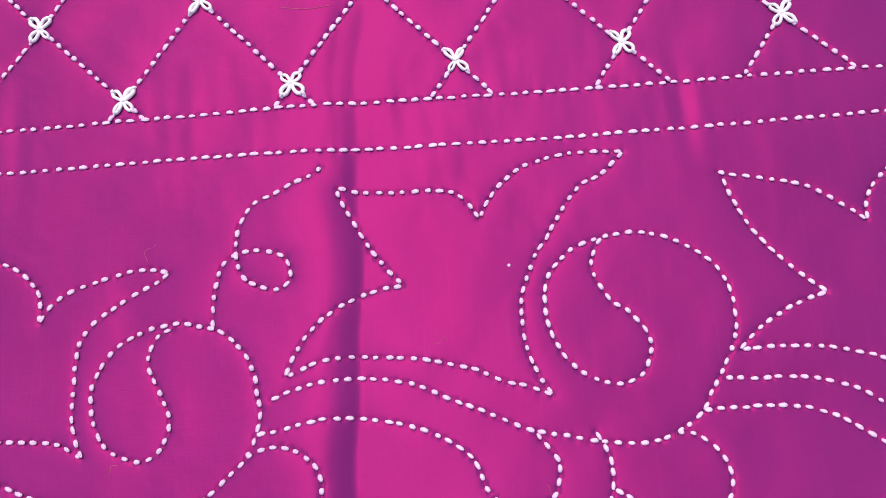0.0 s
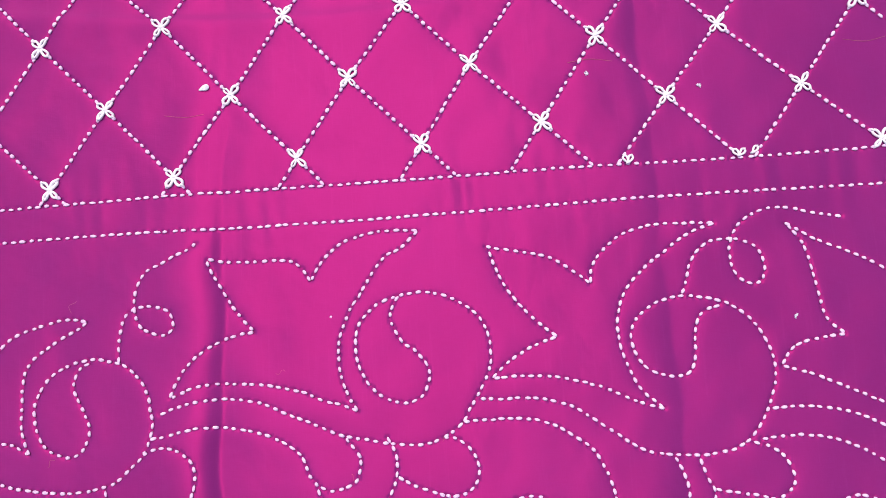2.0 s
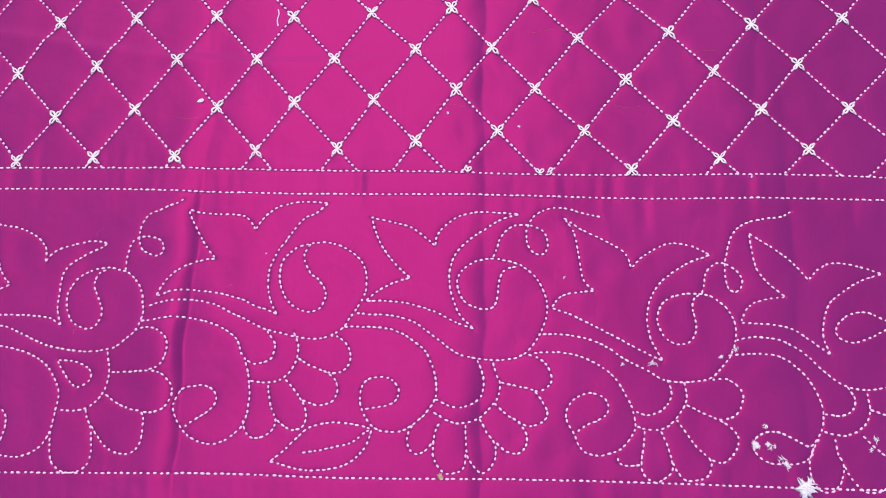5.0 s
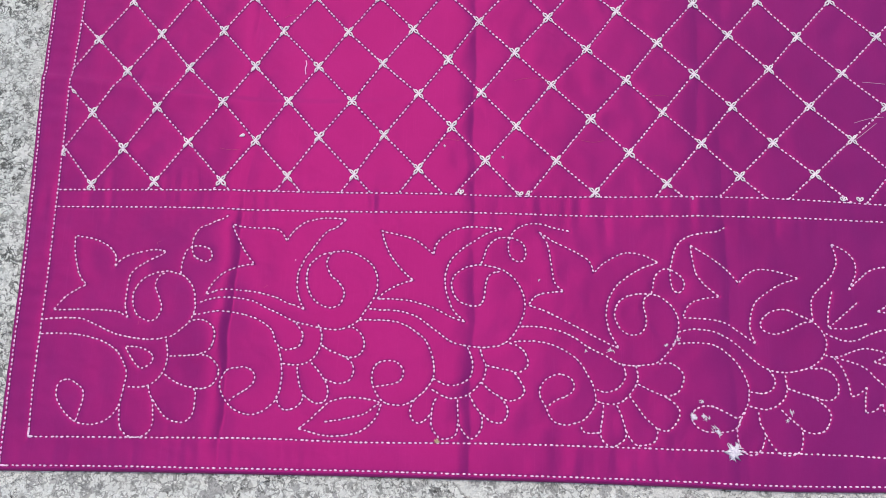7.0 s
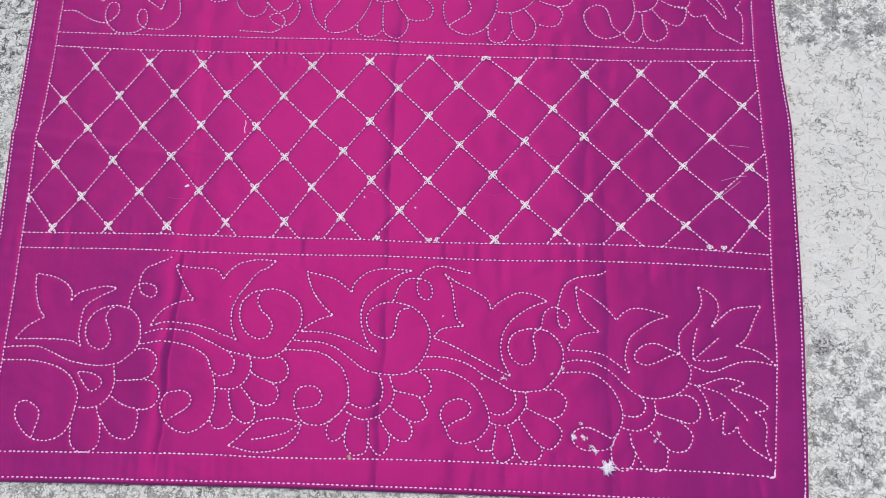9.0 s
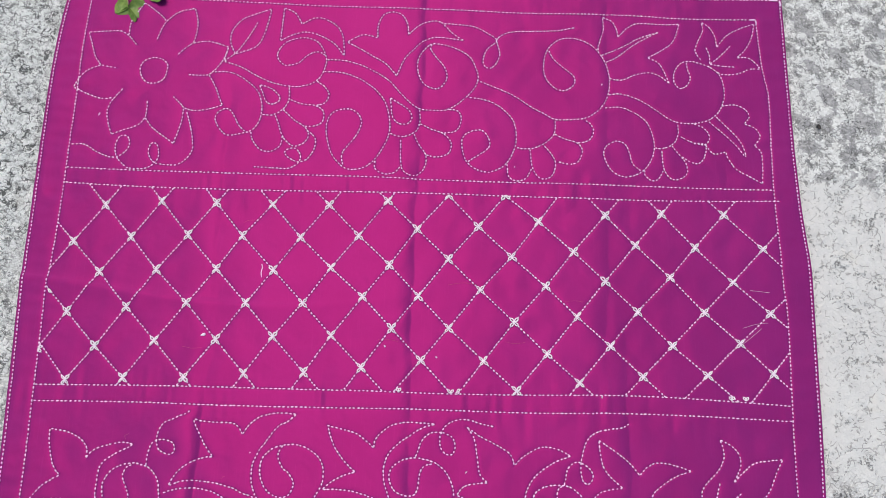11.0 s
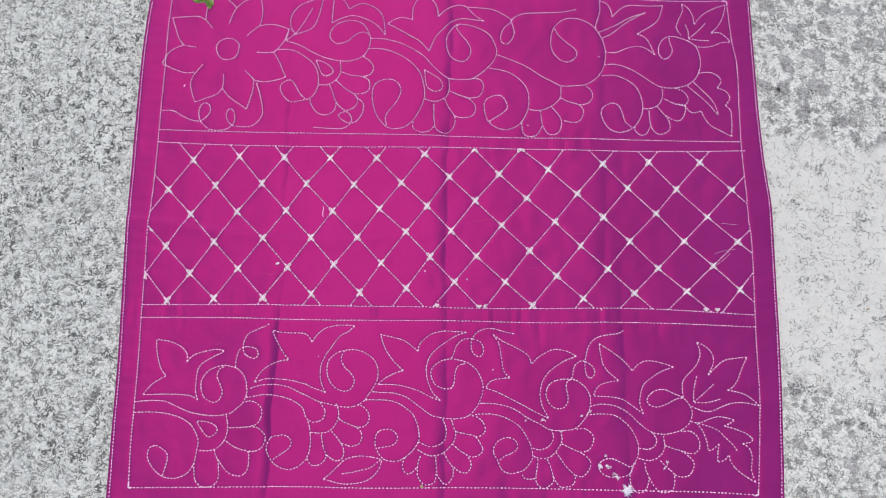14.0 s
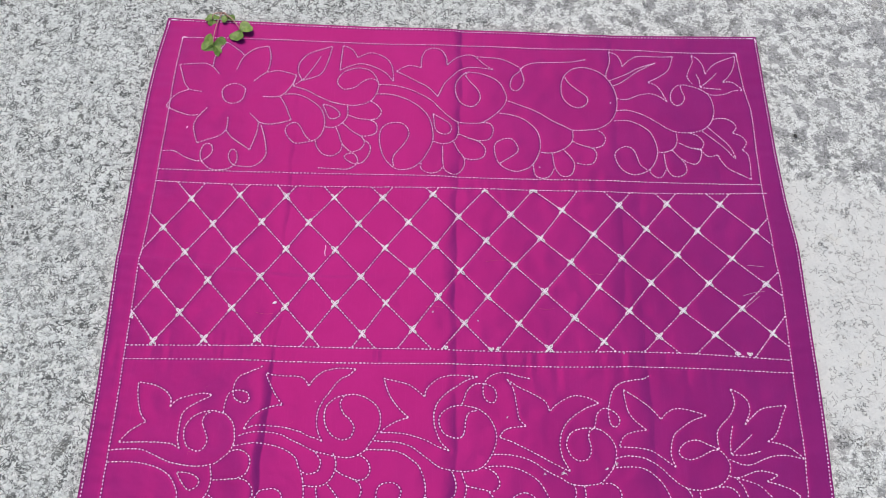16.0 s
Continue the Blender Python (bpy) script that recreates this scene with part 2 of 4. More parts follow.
# ---- the plan of the quilt, in millimetres ----
INNER_BOTTOM = [(-420, 45), (-311, 47), (-203, 49), (-101, 48), (15, 50), (121, 50), (235, 49), (349, 48), (421, 45)]
INNER_TOP = [(-424, 783), (-315, 782), (-183, 780), (-94, 778), (39, 778), (127, 776), (260, 777), (331, 774), (427, 776)]
INNER_LEFT = [(-420, 45), (-422, 105), (-422, 157), (-423, 223), (-425, 288), (-426, 350), (-427, 407), (-425, 466), (-425, 554), (-425, 648), (-426, 715), (-424, 783)]
INNER_RIGHT = [(421, 45), (432, 161), (433, 217), (434, 271), (438, 385), (436, 427), (435, 471), (433, 546), (436, 663), (431, 706), (427, 776)]
OUTER_TOP = [(-448, 815), (-327, 812), (-186, 808), (-46, 806), (77, 804), (253, 801), (460, 805)]
OUTER_BOTTOM = [(-444, 18), (-335, 20), (-228, 21), (-121, 22), (-16, 22), (89, 22), (193, 21), (295, 19.5), (451, 23)]
OUTER_LEFT = [(-444, 18), (-445.5, 94), (-447, 205), (-452, 324), (-455, 406), (-456, 492), (-457, 549), (-457, 709), (-448, 815)]
OUTER_RIGHT = [(451, 23), (459, 150), (463, 235), (465, 320), (467, 389), (468, 447), (465, 487), (462, 530), (460.5, 590), (460, 680), (460, 750), (460, 805)]
BAND_A = [(-425, 291), (-353, 292), (-254, 293), (-155, 293), (-57, 293), (47, 292), (138, 293), (241, 295), (331, 293), (434, 288)]
BAND_B = [(-424, 273), (-317, 274), (-219, 273), (-121, 273), (9, 274), (138, 273), (240, 275), (330, 274), (434, 271)]
BAND_C = [(-424, 532), (-353, 529), (-248, 528), (-108, 529), (31, 530), (170, 529), (307, 529), (440, 532)]
BAND_D = [(-425, 551), (-335, 549), (-215, 549), (-74, 549), (65, 547), (204, 547), (342, 546), (432, 546)]
LATTICE = {}


def lattice_row(row, first, points):
    for i, p in enumerate(points):
        LATTICE[(row, first + 2 * i)] = p


lattice_row(0, 15, [(121, 297), (193, 308), (266, 317), (340, 320), (416, 324)])
lattice_row(1, 0, [(-391, 297), (-326, 301), (-257, 303), (-190, 309), (-122, 312), (-57, 319), (11, 329), (83, 330), (156, 340), (229, 351), (301, 353), (380, 358)])
lattice_row(2, 1, [(-362, 336), (-295, 344), (-225, 347), (-160, 352), (-93, 355), (-24, 365), (42, 367), (118, 376), (191, 384), (262, 392), (340, 393), (418, 394)])
lattice_row(3, 0, [(-399, 375), (-331, 382), (-262, 388), (-194, 390), (-128, 392), (-59, 401), (6, 404), (78, 413), (155, 419), (225, 427), (302, 434), (376, 430)])
lattice_row(4, 1, [(-368, 423), (-302, 427), (-232, 430), (-165, 430), (-98, 435), (-29, 440), (40, 449), (115, 454), (188, 462), (262, 472), (333, 471), (414, 471)])
lattice_row(5, 0, [(-403, 459), (-336, 466), (-269, 470), (-205, 471), (-136, 471), (-67, 475), (2, 485), (75, 490), (147, 498), (227, 508), (295, 512), (370, 513)])
lattice_row(6, 1, [(-371, 505), (-304, 511), (-239, 511), (-172, 511), (-104, 512), (-34, 519), (39, 528), (107, 530)])


# ---- the lie of the quilt: folds, puckers, thickness ----
rng = np.random.default_rng(7)


def waves(count, shortest, longest, stretch=1.0):
    ang = rng.uniform(0, math.pi, count)
    k = 2 * math.pi / rng.uniform(shortest, longest, count)
    return np.cos(ang) * k, np.sin(ang) * k * stretch, rng.uniform(0, 6.28, count)


def ripple(x, y, w):
    kx, ky, ph = w
    s = 0.0
    for a, b, c in zip(kx, ky, ph):
        s = s + np.sin(a * x + b * y + c)
    return s / math.sqrt(len(kx))


BROAD, SMALL = waves(14, 0.09, 0.26), waves(22, 0.022, 0.06)
ACROSS = (2 * math.pi / rng.uniform(0.011, 0.030, 16), rng.uniform(-45, 45, 16), rng.uniform(0, 6.28, 16))
ALONG = (rng.uniform(-45, 45, 12), 2 * math.pi / rng.uniform(0.014, 0.034, 12), rng.uniform(0, 6.28, 12))
PATCHY = waves(9, 0.03, 0.11)
# folds from storing it: plan x at the bottom, lean per metre, height, where it starts and ends in y
FOLDS = [(-0.2355, 0.016, 0.0112, 0.03, 0.30), (-0.242, 0.012, 0.0036, 0.28, 0.80), (-0.002, 0.006, 0.0042, -0.1, 0.92),
         (0.254, -0.03, 0.0038, -0.1, 0.33), (0.214, 0.03, 0.0020, 0.33, 0.92)]


def bell(d, w):
    return np.exp(-(d / w) ** 2)


def height(x, y):
    """Height of the quilt's face above the ground."""
    x, y = np.asarray(x, float), np.asarray(y, float)
    z = 0.0060 + 0.00052 * ripple(x, y, BROAD) + 0.00017 * ripple(x, y, SMALL)
    bands = bell(y - 0.283, 0.030) + bell(y - 0.537, 0.026) + 0.8 * bell(y - 0.035, 0.030) + 0.6 * bell(y - 0.785, 0.025)
    z = z + 0.00014 * bands * np.clip(0.6 + 0.7 * ripple(x, y, PATCHY), 0, 1.6) * ripple(x, y, ACROSS)
    z = z + 0.00022 * (bell(x + 0.435, 0.03) + bell(x - 0.445, 0.03)) * ripple(x, y, ALONG)
    for x0, lean, tall, y0, y1 in FOLDS:
        stray = 0.0022 * np.sin(11 * y + x0 * 40) + 0.0013 * np.sin(47 * y + x0 * 90) + 0.0008 * np.sin(121 * y + x0 * 30)
        d = x - (x0 + lean * y + stray)
        fade = 1 / (1 + np.exp(-(y - y0) / 0.03)) / (1 + np.exp((y - y1) / 0.05))
        fade = fade * (0.85 + 0.22 * np.sin(19 * y + x0 * 60) + 0.12 * np.sin(71 * y + x0 * 11))
        reach = np.sqrt(d * d + 0.0015 ** 2)
        left, right = (reach - d) / 2, (reach + d) / 2
        low = (1 - np.exp(-left / 0.013)) * np.exp(-left / 0.034) + 0.14 * (1 - np.exp(-right / 0.012)) * np.exp(-right / 0.030)
        z = z + tall * fade * low
    d = y - (0.405 + 0.015 * np.sin(9 * x))
    z = z + 0.0038 * (1 / (1 + np.exp(d / 0.002))) * np.exp(-np.maximum(-d, 0) / 0.02) / (1 + np.exp((x + 0.12) / 0.05))
    return z


# ---- ground: one sheet, fine under the view, coarse to the horizon ----
def graded(lo, hi, step):
    a = list(np.arange(lo, hi + 1e-6, step))
    out, s, v = [], step, a[-1]
    while v < hi + 400:
        s *= 1.5
        v += s
        out.append(v)
    left, s, v = [], step, a[0]
    while v > lo - 400:
        s *= 1.5
        v -= s
        left.append(v)
    return np.array(left[::-1] + a + out)


def build_ground():
    gx, gy = graded(-0.95, 0.95, 0.0055), graded(-0.35, 1.25, 0.0055)
    X, Y = np.meshgrid(gx, gy)
    w1, w2 = waves(30, 0.015, 0.05), waves(12, 0.2, 0.6)
    near = bell(np.maximum(np.hypot(X, Y - 0.45) - 0.9, 0), 0.2)
    Z = near * (0.0004 * ripple(X, Y, w1) + 0.0006 * ripple(X, Y, w2)) - 0.0022
    nx = len(gx)
    i = np.arange(len(gy) - 1)[:, None] * nx + np.arange(nx - 1)[None, :]
    i = i.ravel()
    faces = np.column_stack([i, i + 1, i + nx + 1, i + nx])
    me = mesh_from("ground", np.column_stack([X.ravel(), Y.ravel(), Z.ravel()]).tolist(), faces.tolist(), CONCRETE)
    return tagged(new("ground", me), "weathered pale grey concrete with worn aggregate and hair cracks", "ground", kind="structure")


build_ground()

# ---- the quilt ----
quilt = tagged(new("embroidered_quilt"), "plum magenta cotton quilt with white running-stitch embroidery lying on concrete", "quilt")


def edge_curve(points, dx, dy):
    return spline([((a + dx) / 1000, (b + dy) / 1000) for a, b in points])


ENDS = []  # where the needle went through
CELL = 0.0004


def needle_pull(X, Y):
    """How deep the stitches pull the cloth down, most where the needle went through."""
    nx, ny = int(1.0 / CELL), int(0.9 / CELL)
    pits = np.zeros((ny, nx))
    r = 16
    k = np.arange(-r, r + 1) * CELL
    away = k[:, None] ** 2 + k[None, :] ** 2
    stamp = 0.0012 * np.exp(-away / 0.00068 ** 2) + 0.00022 * np.exp(-away / 0.0032 ** 2)
    for x, y in ENDS:
        i, j = int((x + 0.5) / CELL), int((y + 0.03) / CELL)
        view = pits[j - r:j + r + 1, i - r:i + r + 1]
        np.maximum(view, stamp, out=view)
    i = np.clip(((X + 0.5) / CELL).astype(int), 0, nx - 1)
    j = np.clip(((Y + 0.03) / CELL).astype(int), 0, ny - 1)
    return pits[j, i]


def build_cloth():
    # how far the cloth reaches past the hem stitching, in millimetres
    low, high, west, east = 5.4, 6.6, 5.6, 5.2
    sides = []
    for pts, dx, dy in ((OUTER_BOTTOM, 0, -low), (OUTER_TOP, 0, high), (OUTER_LEFT, -west, 0), (OUTER_RIGHT, east, 0)):
        p = [list(q) for q in pts]
        if dy:
            p[0][0] -= west
            p[-1][0] += east
        else:
            p[0][1] -= low
            p[-1][1] += high
        sides.append(edge_curve(p, dx, dy))

    def sample(side, f):
        p, t = side
        return np.column_stack([np.interp(f * t[-1], t, p[:, 0]), np.interp(f * t[-1], t, p[:, 1])])

    lips = np.array([0, 0.0005, 0.0011, 0.0018, 0.0027])
    u = np.concatenate([lips, np.linspace(0.004, 0.996, 1100), 1 - lips[::-1]])
    v = np.concatenate([lips, np.linspace(0.004, 0.996, 940), 1 - lips[::-1]])
    bot, top, lef, rig = sample(sides[0], u), sample(sides[1], u), sample(sides[2], v), sample(sides[3], v)
    U, V = u[None, :, None], v[:, None, None]
    P = (1 - V) * bot[None] + V * top[None] + (1 - U) * lef[:, None] + U * rig[:, None]
    P = P - ((1 - U) * (1 - V) * bot[0] + U * (1 - V) * bot[-1] + (1 - U) * V * top[0] + U * V * top[-1])
    X, Y = P[..., 0], P[..., 1]
    d = np.minimum(np.minimum(U[..., 0], 1 - U[..., 0]) * 0.91, np.minimum(V[..., 0], 1 - V[..., 0]) * 0.79)
    round_off = np.sqrt(np.clip(1 - (1 - np.clip(d / 0.0036, 0, 1)) ** 2, 0, 1))
    Z = -0.0012 + (height(X, Y) - needle_pull(X, Y) + 0.0012) * round_off
    nx, ny = len(u), len(v)
    i = (np.arange(ny - 1)[:, None] * nx + np.arange(nx - 1)[None, :]).ravel()
    faces = np.column_stack([i, i + 1, i + nx + 1, i + nx]).tolist()
    ring = list(range(nx)) + [r * nx + nx - 1 for r in range(1, ny)] + [(ny - 1) * nx + c for c in range(nx - 2, -1, -1)]
    ring += [r * nx for r in range(ny - 2, 0, -1)]
    faces.append(ring[::-1])
    me = mesh_from("cloth", np.column_stack([X.ravel(), Y.ravel(), Z.ravel()]).tolist(), faces, CLOTH)
    return child("cloth", me, quilt, "plum magenta cotton cloth with storage folds and puckers")


# ---- stitches ----
def stitch_shape():
    """One arched running stitch of unit length along x, unit width and height."""
    rings, sides = 7, 6
    verts, faces = [(-0.5, 0, -0.35)], []
    for i in range(1, rings):
        s = -0.5 + i / rings
        r = 0.5 * (1 - abs(2 * s) ** 2.1) ** 0.5
        lift = 0.55 * (1 - (2 * s) ** 2) - 0.28
        for k in range(sides):
            q = 2 * math.pi * (k + 0.3 * i) / sides
            verts.append((s, r * math.cos(q), lift + r * 0.9 * math.sin(q)))
    verts.append((0.5, 0, -0.35))
    for k in range(sides):
        k2 = (k + 1) % sides
        faces.append((0, 1 + k2, 1 + k))
        last = 1 + (rings - 2) * sides
        faces.append((len(verts) - 1, last + k, last + k2))
        for i in range(rings - 2):
            a = 1 + i * sides
            faces.append((a + k, a + k2, a + sides + k2, a + sides + k))
    return np.array(verts), faces


SHAPE_V, SHAPE_F = stitch_shape()
STITCH = mesh_from("stitch", SHAPE_V, SHAPE_F, THREAD)
pick_rng = random.Random(11)


def frames_along(points, pitch=4.6, length=3.25, width=1.75, skip=()):
    """Poses of running stitches along a smooth plan line in millimetres."""
    p, t = spline([(a / 1000, b / 1000) for a, b in points])
    total = t[-1]
    count = max(1, round(total / (pitch / 1000)))
    poses = []
    for i in range(count):
        mid = (i + 0.5 + pick_rng.uniform(-0.1, 0.1)) * total / count
        half = 0.5 * length / 1000 * pick_rng.uniform(0.78, 1.18) * min(1.0, total / count / (pitch / 1000))
        e = []
        for s in (mid - half, mid + half):
            s = min(max(s, 0), total)
            e.append((np.interp(s, t, p[:, 0]) + pick_rng.uniform(-0.00025, 0.00025), np.interp(s, t, p[:, 1]) + pick_rng.uniform(-0.00025, 0.00025)))
        c = ((e[0][0] + e[1][0]) / 2, (e[0][1] + e[1][1]) / 2)
        if any(math.hypot(c[0] - a, c[1] - b) < r for a, b, r in skip):
            continue
        a, b = (Vector((q[0], q[1], float(height(*q)))) for q in e)
        axis = b - a
        if axis.length < 0.0008:
            continue
        xa = axis.normalized()
        ya = Vector((0, 0, 1)).cross(xa).normalized()
        za = xa.cross(ya)
        w = width / 1000 * pick_rng.uniform(0.85, 1.15)
        m = Matrix((xa * axis.length, ya * w, za * w * 0.52)).transposed().to_4x4()
        m.translation = (a + b) / 2 + Vector((0, 0, 0.00006))
        poses.append(m)
        ENDS.extend(e)
    return poses


def joined(name, poses):
    verts, faces = [], []
    for m in poses:
        a = np.array(m)
        base = len(verts)
        verts += (SHAPE_V @ a[:3, :3].T + a[:3, 3]).tolist()
        faces += [tuple(base + k for k in f) for f in SHAPE_F]
    return mesh_from(name, verts, faces, THREAD)


def line_part(name, points, label="", **kw):
    return child(name, joined(name, frames_along(points, **kw)), quilt, label, "stuff")


MOTIFS = []


def motif(name):
    MOTIFS.append((name, []))
    return MOTIFS[-1][1]


def run(poses, points):
    poses += frames_along(points)


for pts, pitch in ((OUTER_BOTTOM, 5.2), (OUTER_TOP, 4.8), (OUTER_LEFT, 4.6), (OUTER_RIGHT, 4.6)):
    line_part("hem_stitching", pts, "white running stitch close to the hem", pitch=pitch, length=pitch * 0.67, width=1.85)
for pts, pitch in ((INNER_BOTTOM, 5.1), (INNER_TOP, 4.8), (INNER_LEFT, 4.6), (INNER_RIGHT, 4.5)):
    line_part("border_stitching", pts, "white running-stitch border line", pitch=pitch, length=pitch * 0.67, width=1.85)
for pts in (BAND_A, BAND_B, BAND_C, BAND_D):
    line_part("band_stitching", pts, "white running-stitch band line", pitch=5.0, length=3.45, width=1.72)


# ---- lattice of diagonal lines with four-petal cross flowers ----
def at_y(line, x):
    a = sorted(line)
    return float(np.interp(x, [p[0] for p in a], [p[1] for p in a]))


def at_x(line, y):
    a = sorted(line, key=lambda p: p[1])
    return float(np.interp(y, [p[1] for p in a], [p[0] for p in a]))


def inside(p):
    return at_y(BAND_A, p[0]) < p[1] < at_y(BAND_C, p[0]) and at_x(INNER_LEFT, p[1]) < p[0] < at_x(INNER_RIGHT, p[1])


def stretch_to_frame(p, d):
    n = math.hypot(*d)
    q, s = p, 0
    while s < 75:
        s += 0.5
        q = (p[0] + d[0] / n * s, p[1] + d[1] / n * s)
        if not inside(q):
            break
    return q, s


def lattice_lines():
    for way in (1, -1):
        for key in sorted(LATTICE):
            r, k = key
            if (r - 1, k - way) in LATTICE:
                continue
            chain = [key]
            while (chain[-1][0] + 1, chain[-1][1] + way) in LATTICE:
                chain.append((chain[-1][0] + 1, chain[-1][1] + way))
            pts = [LATTICE[c] for c in chain]
            slope = (34 * way, 41)
            first = (pts[0][0] - pts[1][0], pts[0][1] - pts[1][1]) if len(pts) > 1 else (-slope[0], -slope[1])
            last = (pts[-1][0] - pts[-2][0], pts[-1][1] - pts[-2][1]) if len(pts) > 1 else slope
            a, sa = stretch_to_frame(pts[0], first)
            b, sb = stretch_to_frame(pts[-1], last)
            line = ([a] if sa > 3 else []) + pts + ([b] if sb > 3 else [])
            if len(line) < 2:
                continue
            poses = []
            for p, q in zip(line[:-1], line[1:]):
                skip = [(c[0] / 1000, c[1] / 1000, 0.0058) for c in pts]
                poses += frames_along([p, q], 4.6, 3.45, 2.0, skip)
            if poses:
                child("lattice_line", joined("lattice_line", poses), quilt, "white running-stitch diagonal line", "stuff")


lattice_lines()


def petal_mesh(fat, thick, tip, crown):
    """A detached chain stitch: a closed loop of thread, tied down at its tip; a thick one fills its own middle."""
    pts = []
    for i in range(15):
        q = 2 * math.pi * i / 14
        s = (1 - math.cos(q)) / 2
        pts.append((0.0006 + 0.0048 * s, fat * 0.00115 * math.sin(q) * (0.45 + 0.75 * s), 0.0005 + crown * math.sin(math.pi * s)))
    v1, f1 = tube(pts, [thick * (0.8 + 0.2 * math.sin(math.pi * i / 14)) for i in range(15)], 7)
    v2, f2 = tube([(0.0050, 0, 0.0009), (0.0055, 0, 0.0012), (tip - 0.0005, 0, 0.0004), (tip, 0, -0.0004)], [0.0004, 0.00065, 0.00055, 0.0002], 6)
    return mesh_from("petal", v1 + v2, f1 + [tuple(len(v1) + k for k in f) for f in f2], FLOSS)


OPEN_PETALS = [petal_mesh(f, 0.00070, 0.0068, 0.0004) for f in (0.95, 1.1, 1.25)]
FULL_PETALS = [petal_mesh(f, 0.00080, 0.0067, 0.0004) for f in (0.85, 1.1, 1.3)]
kv, kf = tube([(-0.0012, -0.0003, 0.0004), (-0.0005, 0, 0.0010), (0.0005, 0.0001, 0.0010), (0.0012, 0.0003, 0.0004)], [0.0003, 0.0007, 0.0007, 0.0003], 6)
KNOT = mesh_from("knot", kv, kf, FLOSS)


def cross_flowers():
    for (r, k), (px, py) in LATTICE.items():
        x, y = px / 1000, py / 1000
        flower = child("cross_flower", KNOT, quilt, "white four-petal cross of chain stitches")
        flower.location = (x, y, float(height(x, y)))
        for dr, dk in ((1, 1), (1, -1), (-1, -1), (-1, 1)):
            if (r == 6 and k > 11 and dr > 0):
                continue
            other = LATTICE.get((r + dr, k + dk))
            opp = LATTICE.get((r - dr, k - dk))
            d = (other[0] - px, other[1] - py) if other else ((px - opp[0], py - opp[1]) if opp else (34 * dk, 41 * dr))
            ob = child("petal", pick_rng.choice(FULL_PETALS if dr * dk > 0 and pick_rng.random() < 0.85 else OPEN_PETALS), flower)
            s = pick_rng.uniform(0.92, 1.18)
            slope = -math.atan2(float(height(x + d[0] * 1e-4, y + d[1] * 1e-4) - height(x, y)), math.hypot(*d) * 1e-4)
            ob.rotation_euler = (0, slope, math.atan2(d[1], d[0]) + pick_rng.uniform(-0.1, 0.1))
            ob.scale = (s, s * pick_rng.uniform(0.9, 1.15), s)


cross_flowers()


def chain_ends():
    """Single chain stitches where diagonal lines meet the frame."""
    for px, py, turns in ((-13, 293, (60, 118)), (46, 293, (48, 130)), (53, 294, (50,)), (366, 293, (55, 128)), (382, 293, (52, 125)), (-423, 400, (-50,)), (-425, 331, (50, -52))):
        x, y = px / 1000, py / 1000
        flower = child("half_flower", KNOT, quilt, "white pair of chain stitches at the band line")
        flower.location = (x, y, float(height(x, y)))
        for a in turns:
            ob = child("petal", FULL_PETALS[2], flower)
            ob.rotation_euler, ob.scale = (0, 0, radians(a)), (0.8, 0.85, 0.85)


chain_ends()

# heavy overcast stitches at the corners
for b, da, dc in ((INNER_BOTTOM[0], (0, 9), (6, 0)), (INNER_BOTTOM[-1], (-6, -1), (0, 8)), (INNER_TOP[-1], (-8, 0), (1, -6)), (INNER_TOP[0], (0, -5), (8, 0)),
                  (OUTER_BOTTOM[0], (0, 8), (9, 0)), (OUTER_BOTTOM[-1], (-10, 0), (0, 7)),
                  (OUTER_TOP[0], (-1, -10), (14, 0)), (OUTER_TOP[-1], (-14, 0), (2, -9))):
    for d in (da, dc):
        line_part("corner_stitch", [(b[0] - 0.12 * d[0], b[1] - 0.12 * d[1]), (b[0] + d[0], b[1] + d[1])], "thick white corner stitch", pitch=14, length=14, width=2.4)

# ---- embroidered motifs of the two flower bands, in millimetres ----
m = motif("tulip_scroll")
run(m, [(-400, 243), (-378, 239), (-363, 231), (-356, 221), (-356, 212)])
run(m, [(-356, 212), (-353, 217), (-347, 222), (-339, 225), (-328, 228), (-317, 230), (-305, 228)])
run(m, [(-305, 228), (-311, 224), (-320, 220), (-328, 215), (-336, 209), (-340, 202), (-341, 194), (-341, 184), (-341, 175), (-339, 167), (-336, 160)])
run(m, [(-336, 160), (-346, 166), (-364, 168), (-387, 168), (-412, 167)])
run(m, [(-412, 167), (-403, 179), (-393, 187), (-383, 193)])
run(m, [(-383, 193), (-391, 203), (-396, 217), (-399, 229), (-400, 243)])
run(m, [(-424, 157), (-406, 159), (-383, 159), (-365, 152), (-348, 145), (-328, 141), (-311, 140), (-297, 142), (-290, 144), (-282, 151), (-275, 157), (-272, 164), (-270, 172), (-271, 179), (-273, 189), (-277, 196), (-283, 202), (-288, 205), (-296, 207), (-301, 208), (-310, 207), (-317, 205), (-325, 201), (-330, 195), (-334, 187), (-334, 181), (-333, 174), (-329, 165), (-322, 160), (-315, 158), (-309, 160), (-305, 166), (-304, 172), (-306, 178), (-309, 184), (-312, 190), (-313, 194), (-312, 200), (-309, 204), (-303, 206)])
run(m, [(-422, 143), (-404, 144), (-384, 143), (-364, 139), (-347, 131), (-337, 119), (-332, 107), (-333, 94), (-335, 79), (-342, 66), (-354, 59), (-364, 58), (-374, 59), (-384, 65), (-394, 76), (-398, 85), (-398, 93), (-395, 98), (-389, 100), (-381, 97), (-374, 92), (-371, 86), (-372, 77), (-374, 68), (-376, 60)])
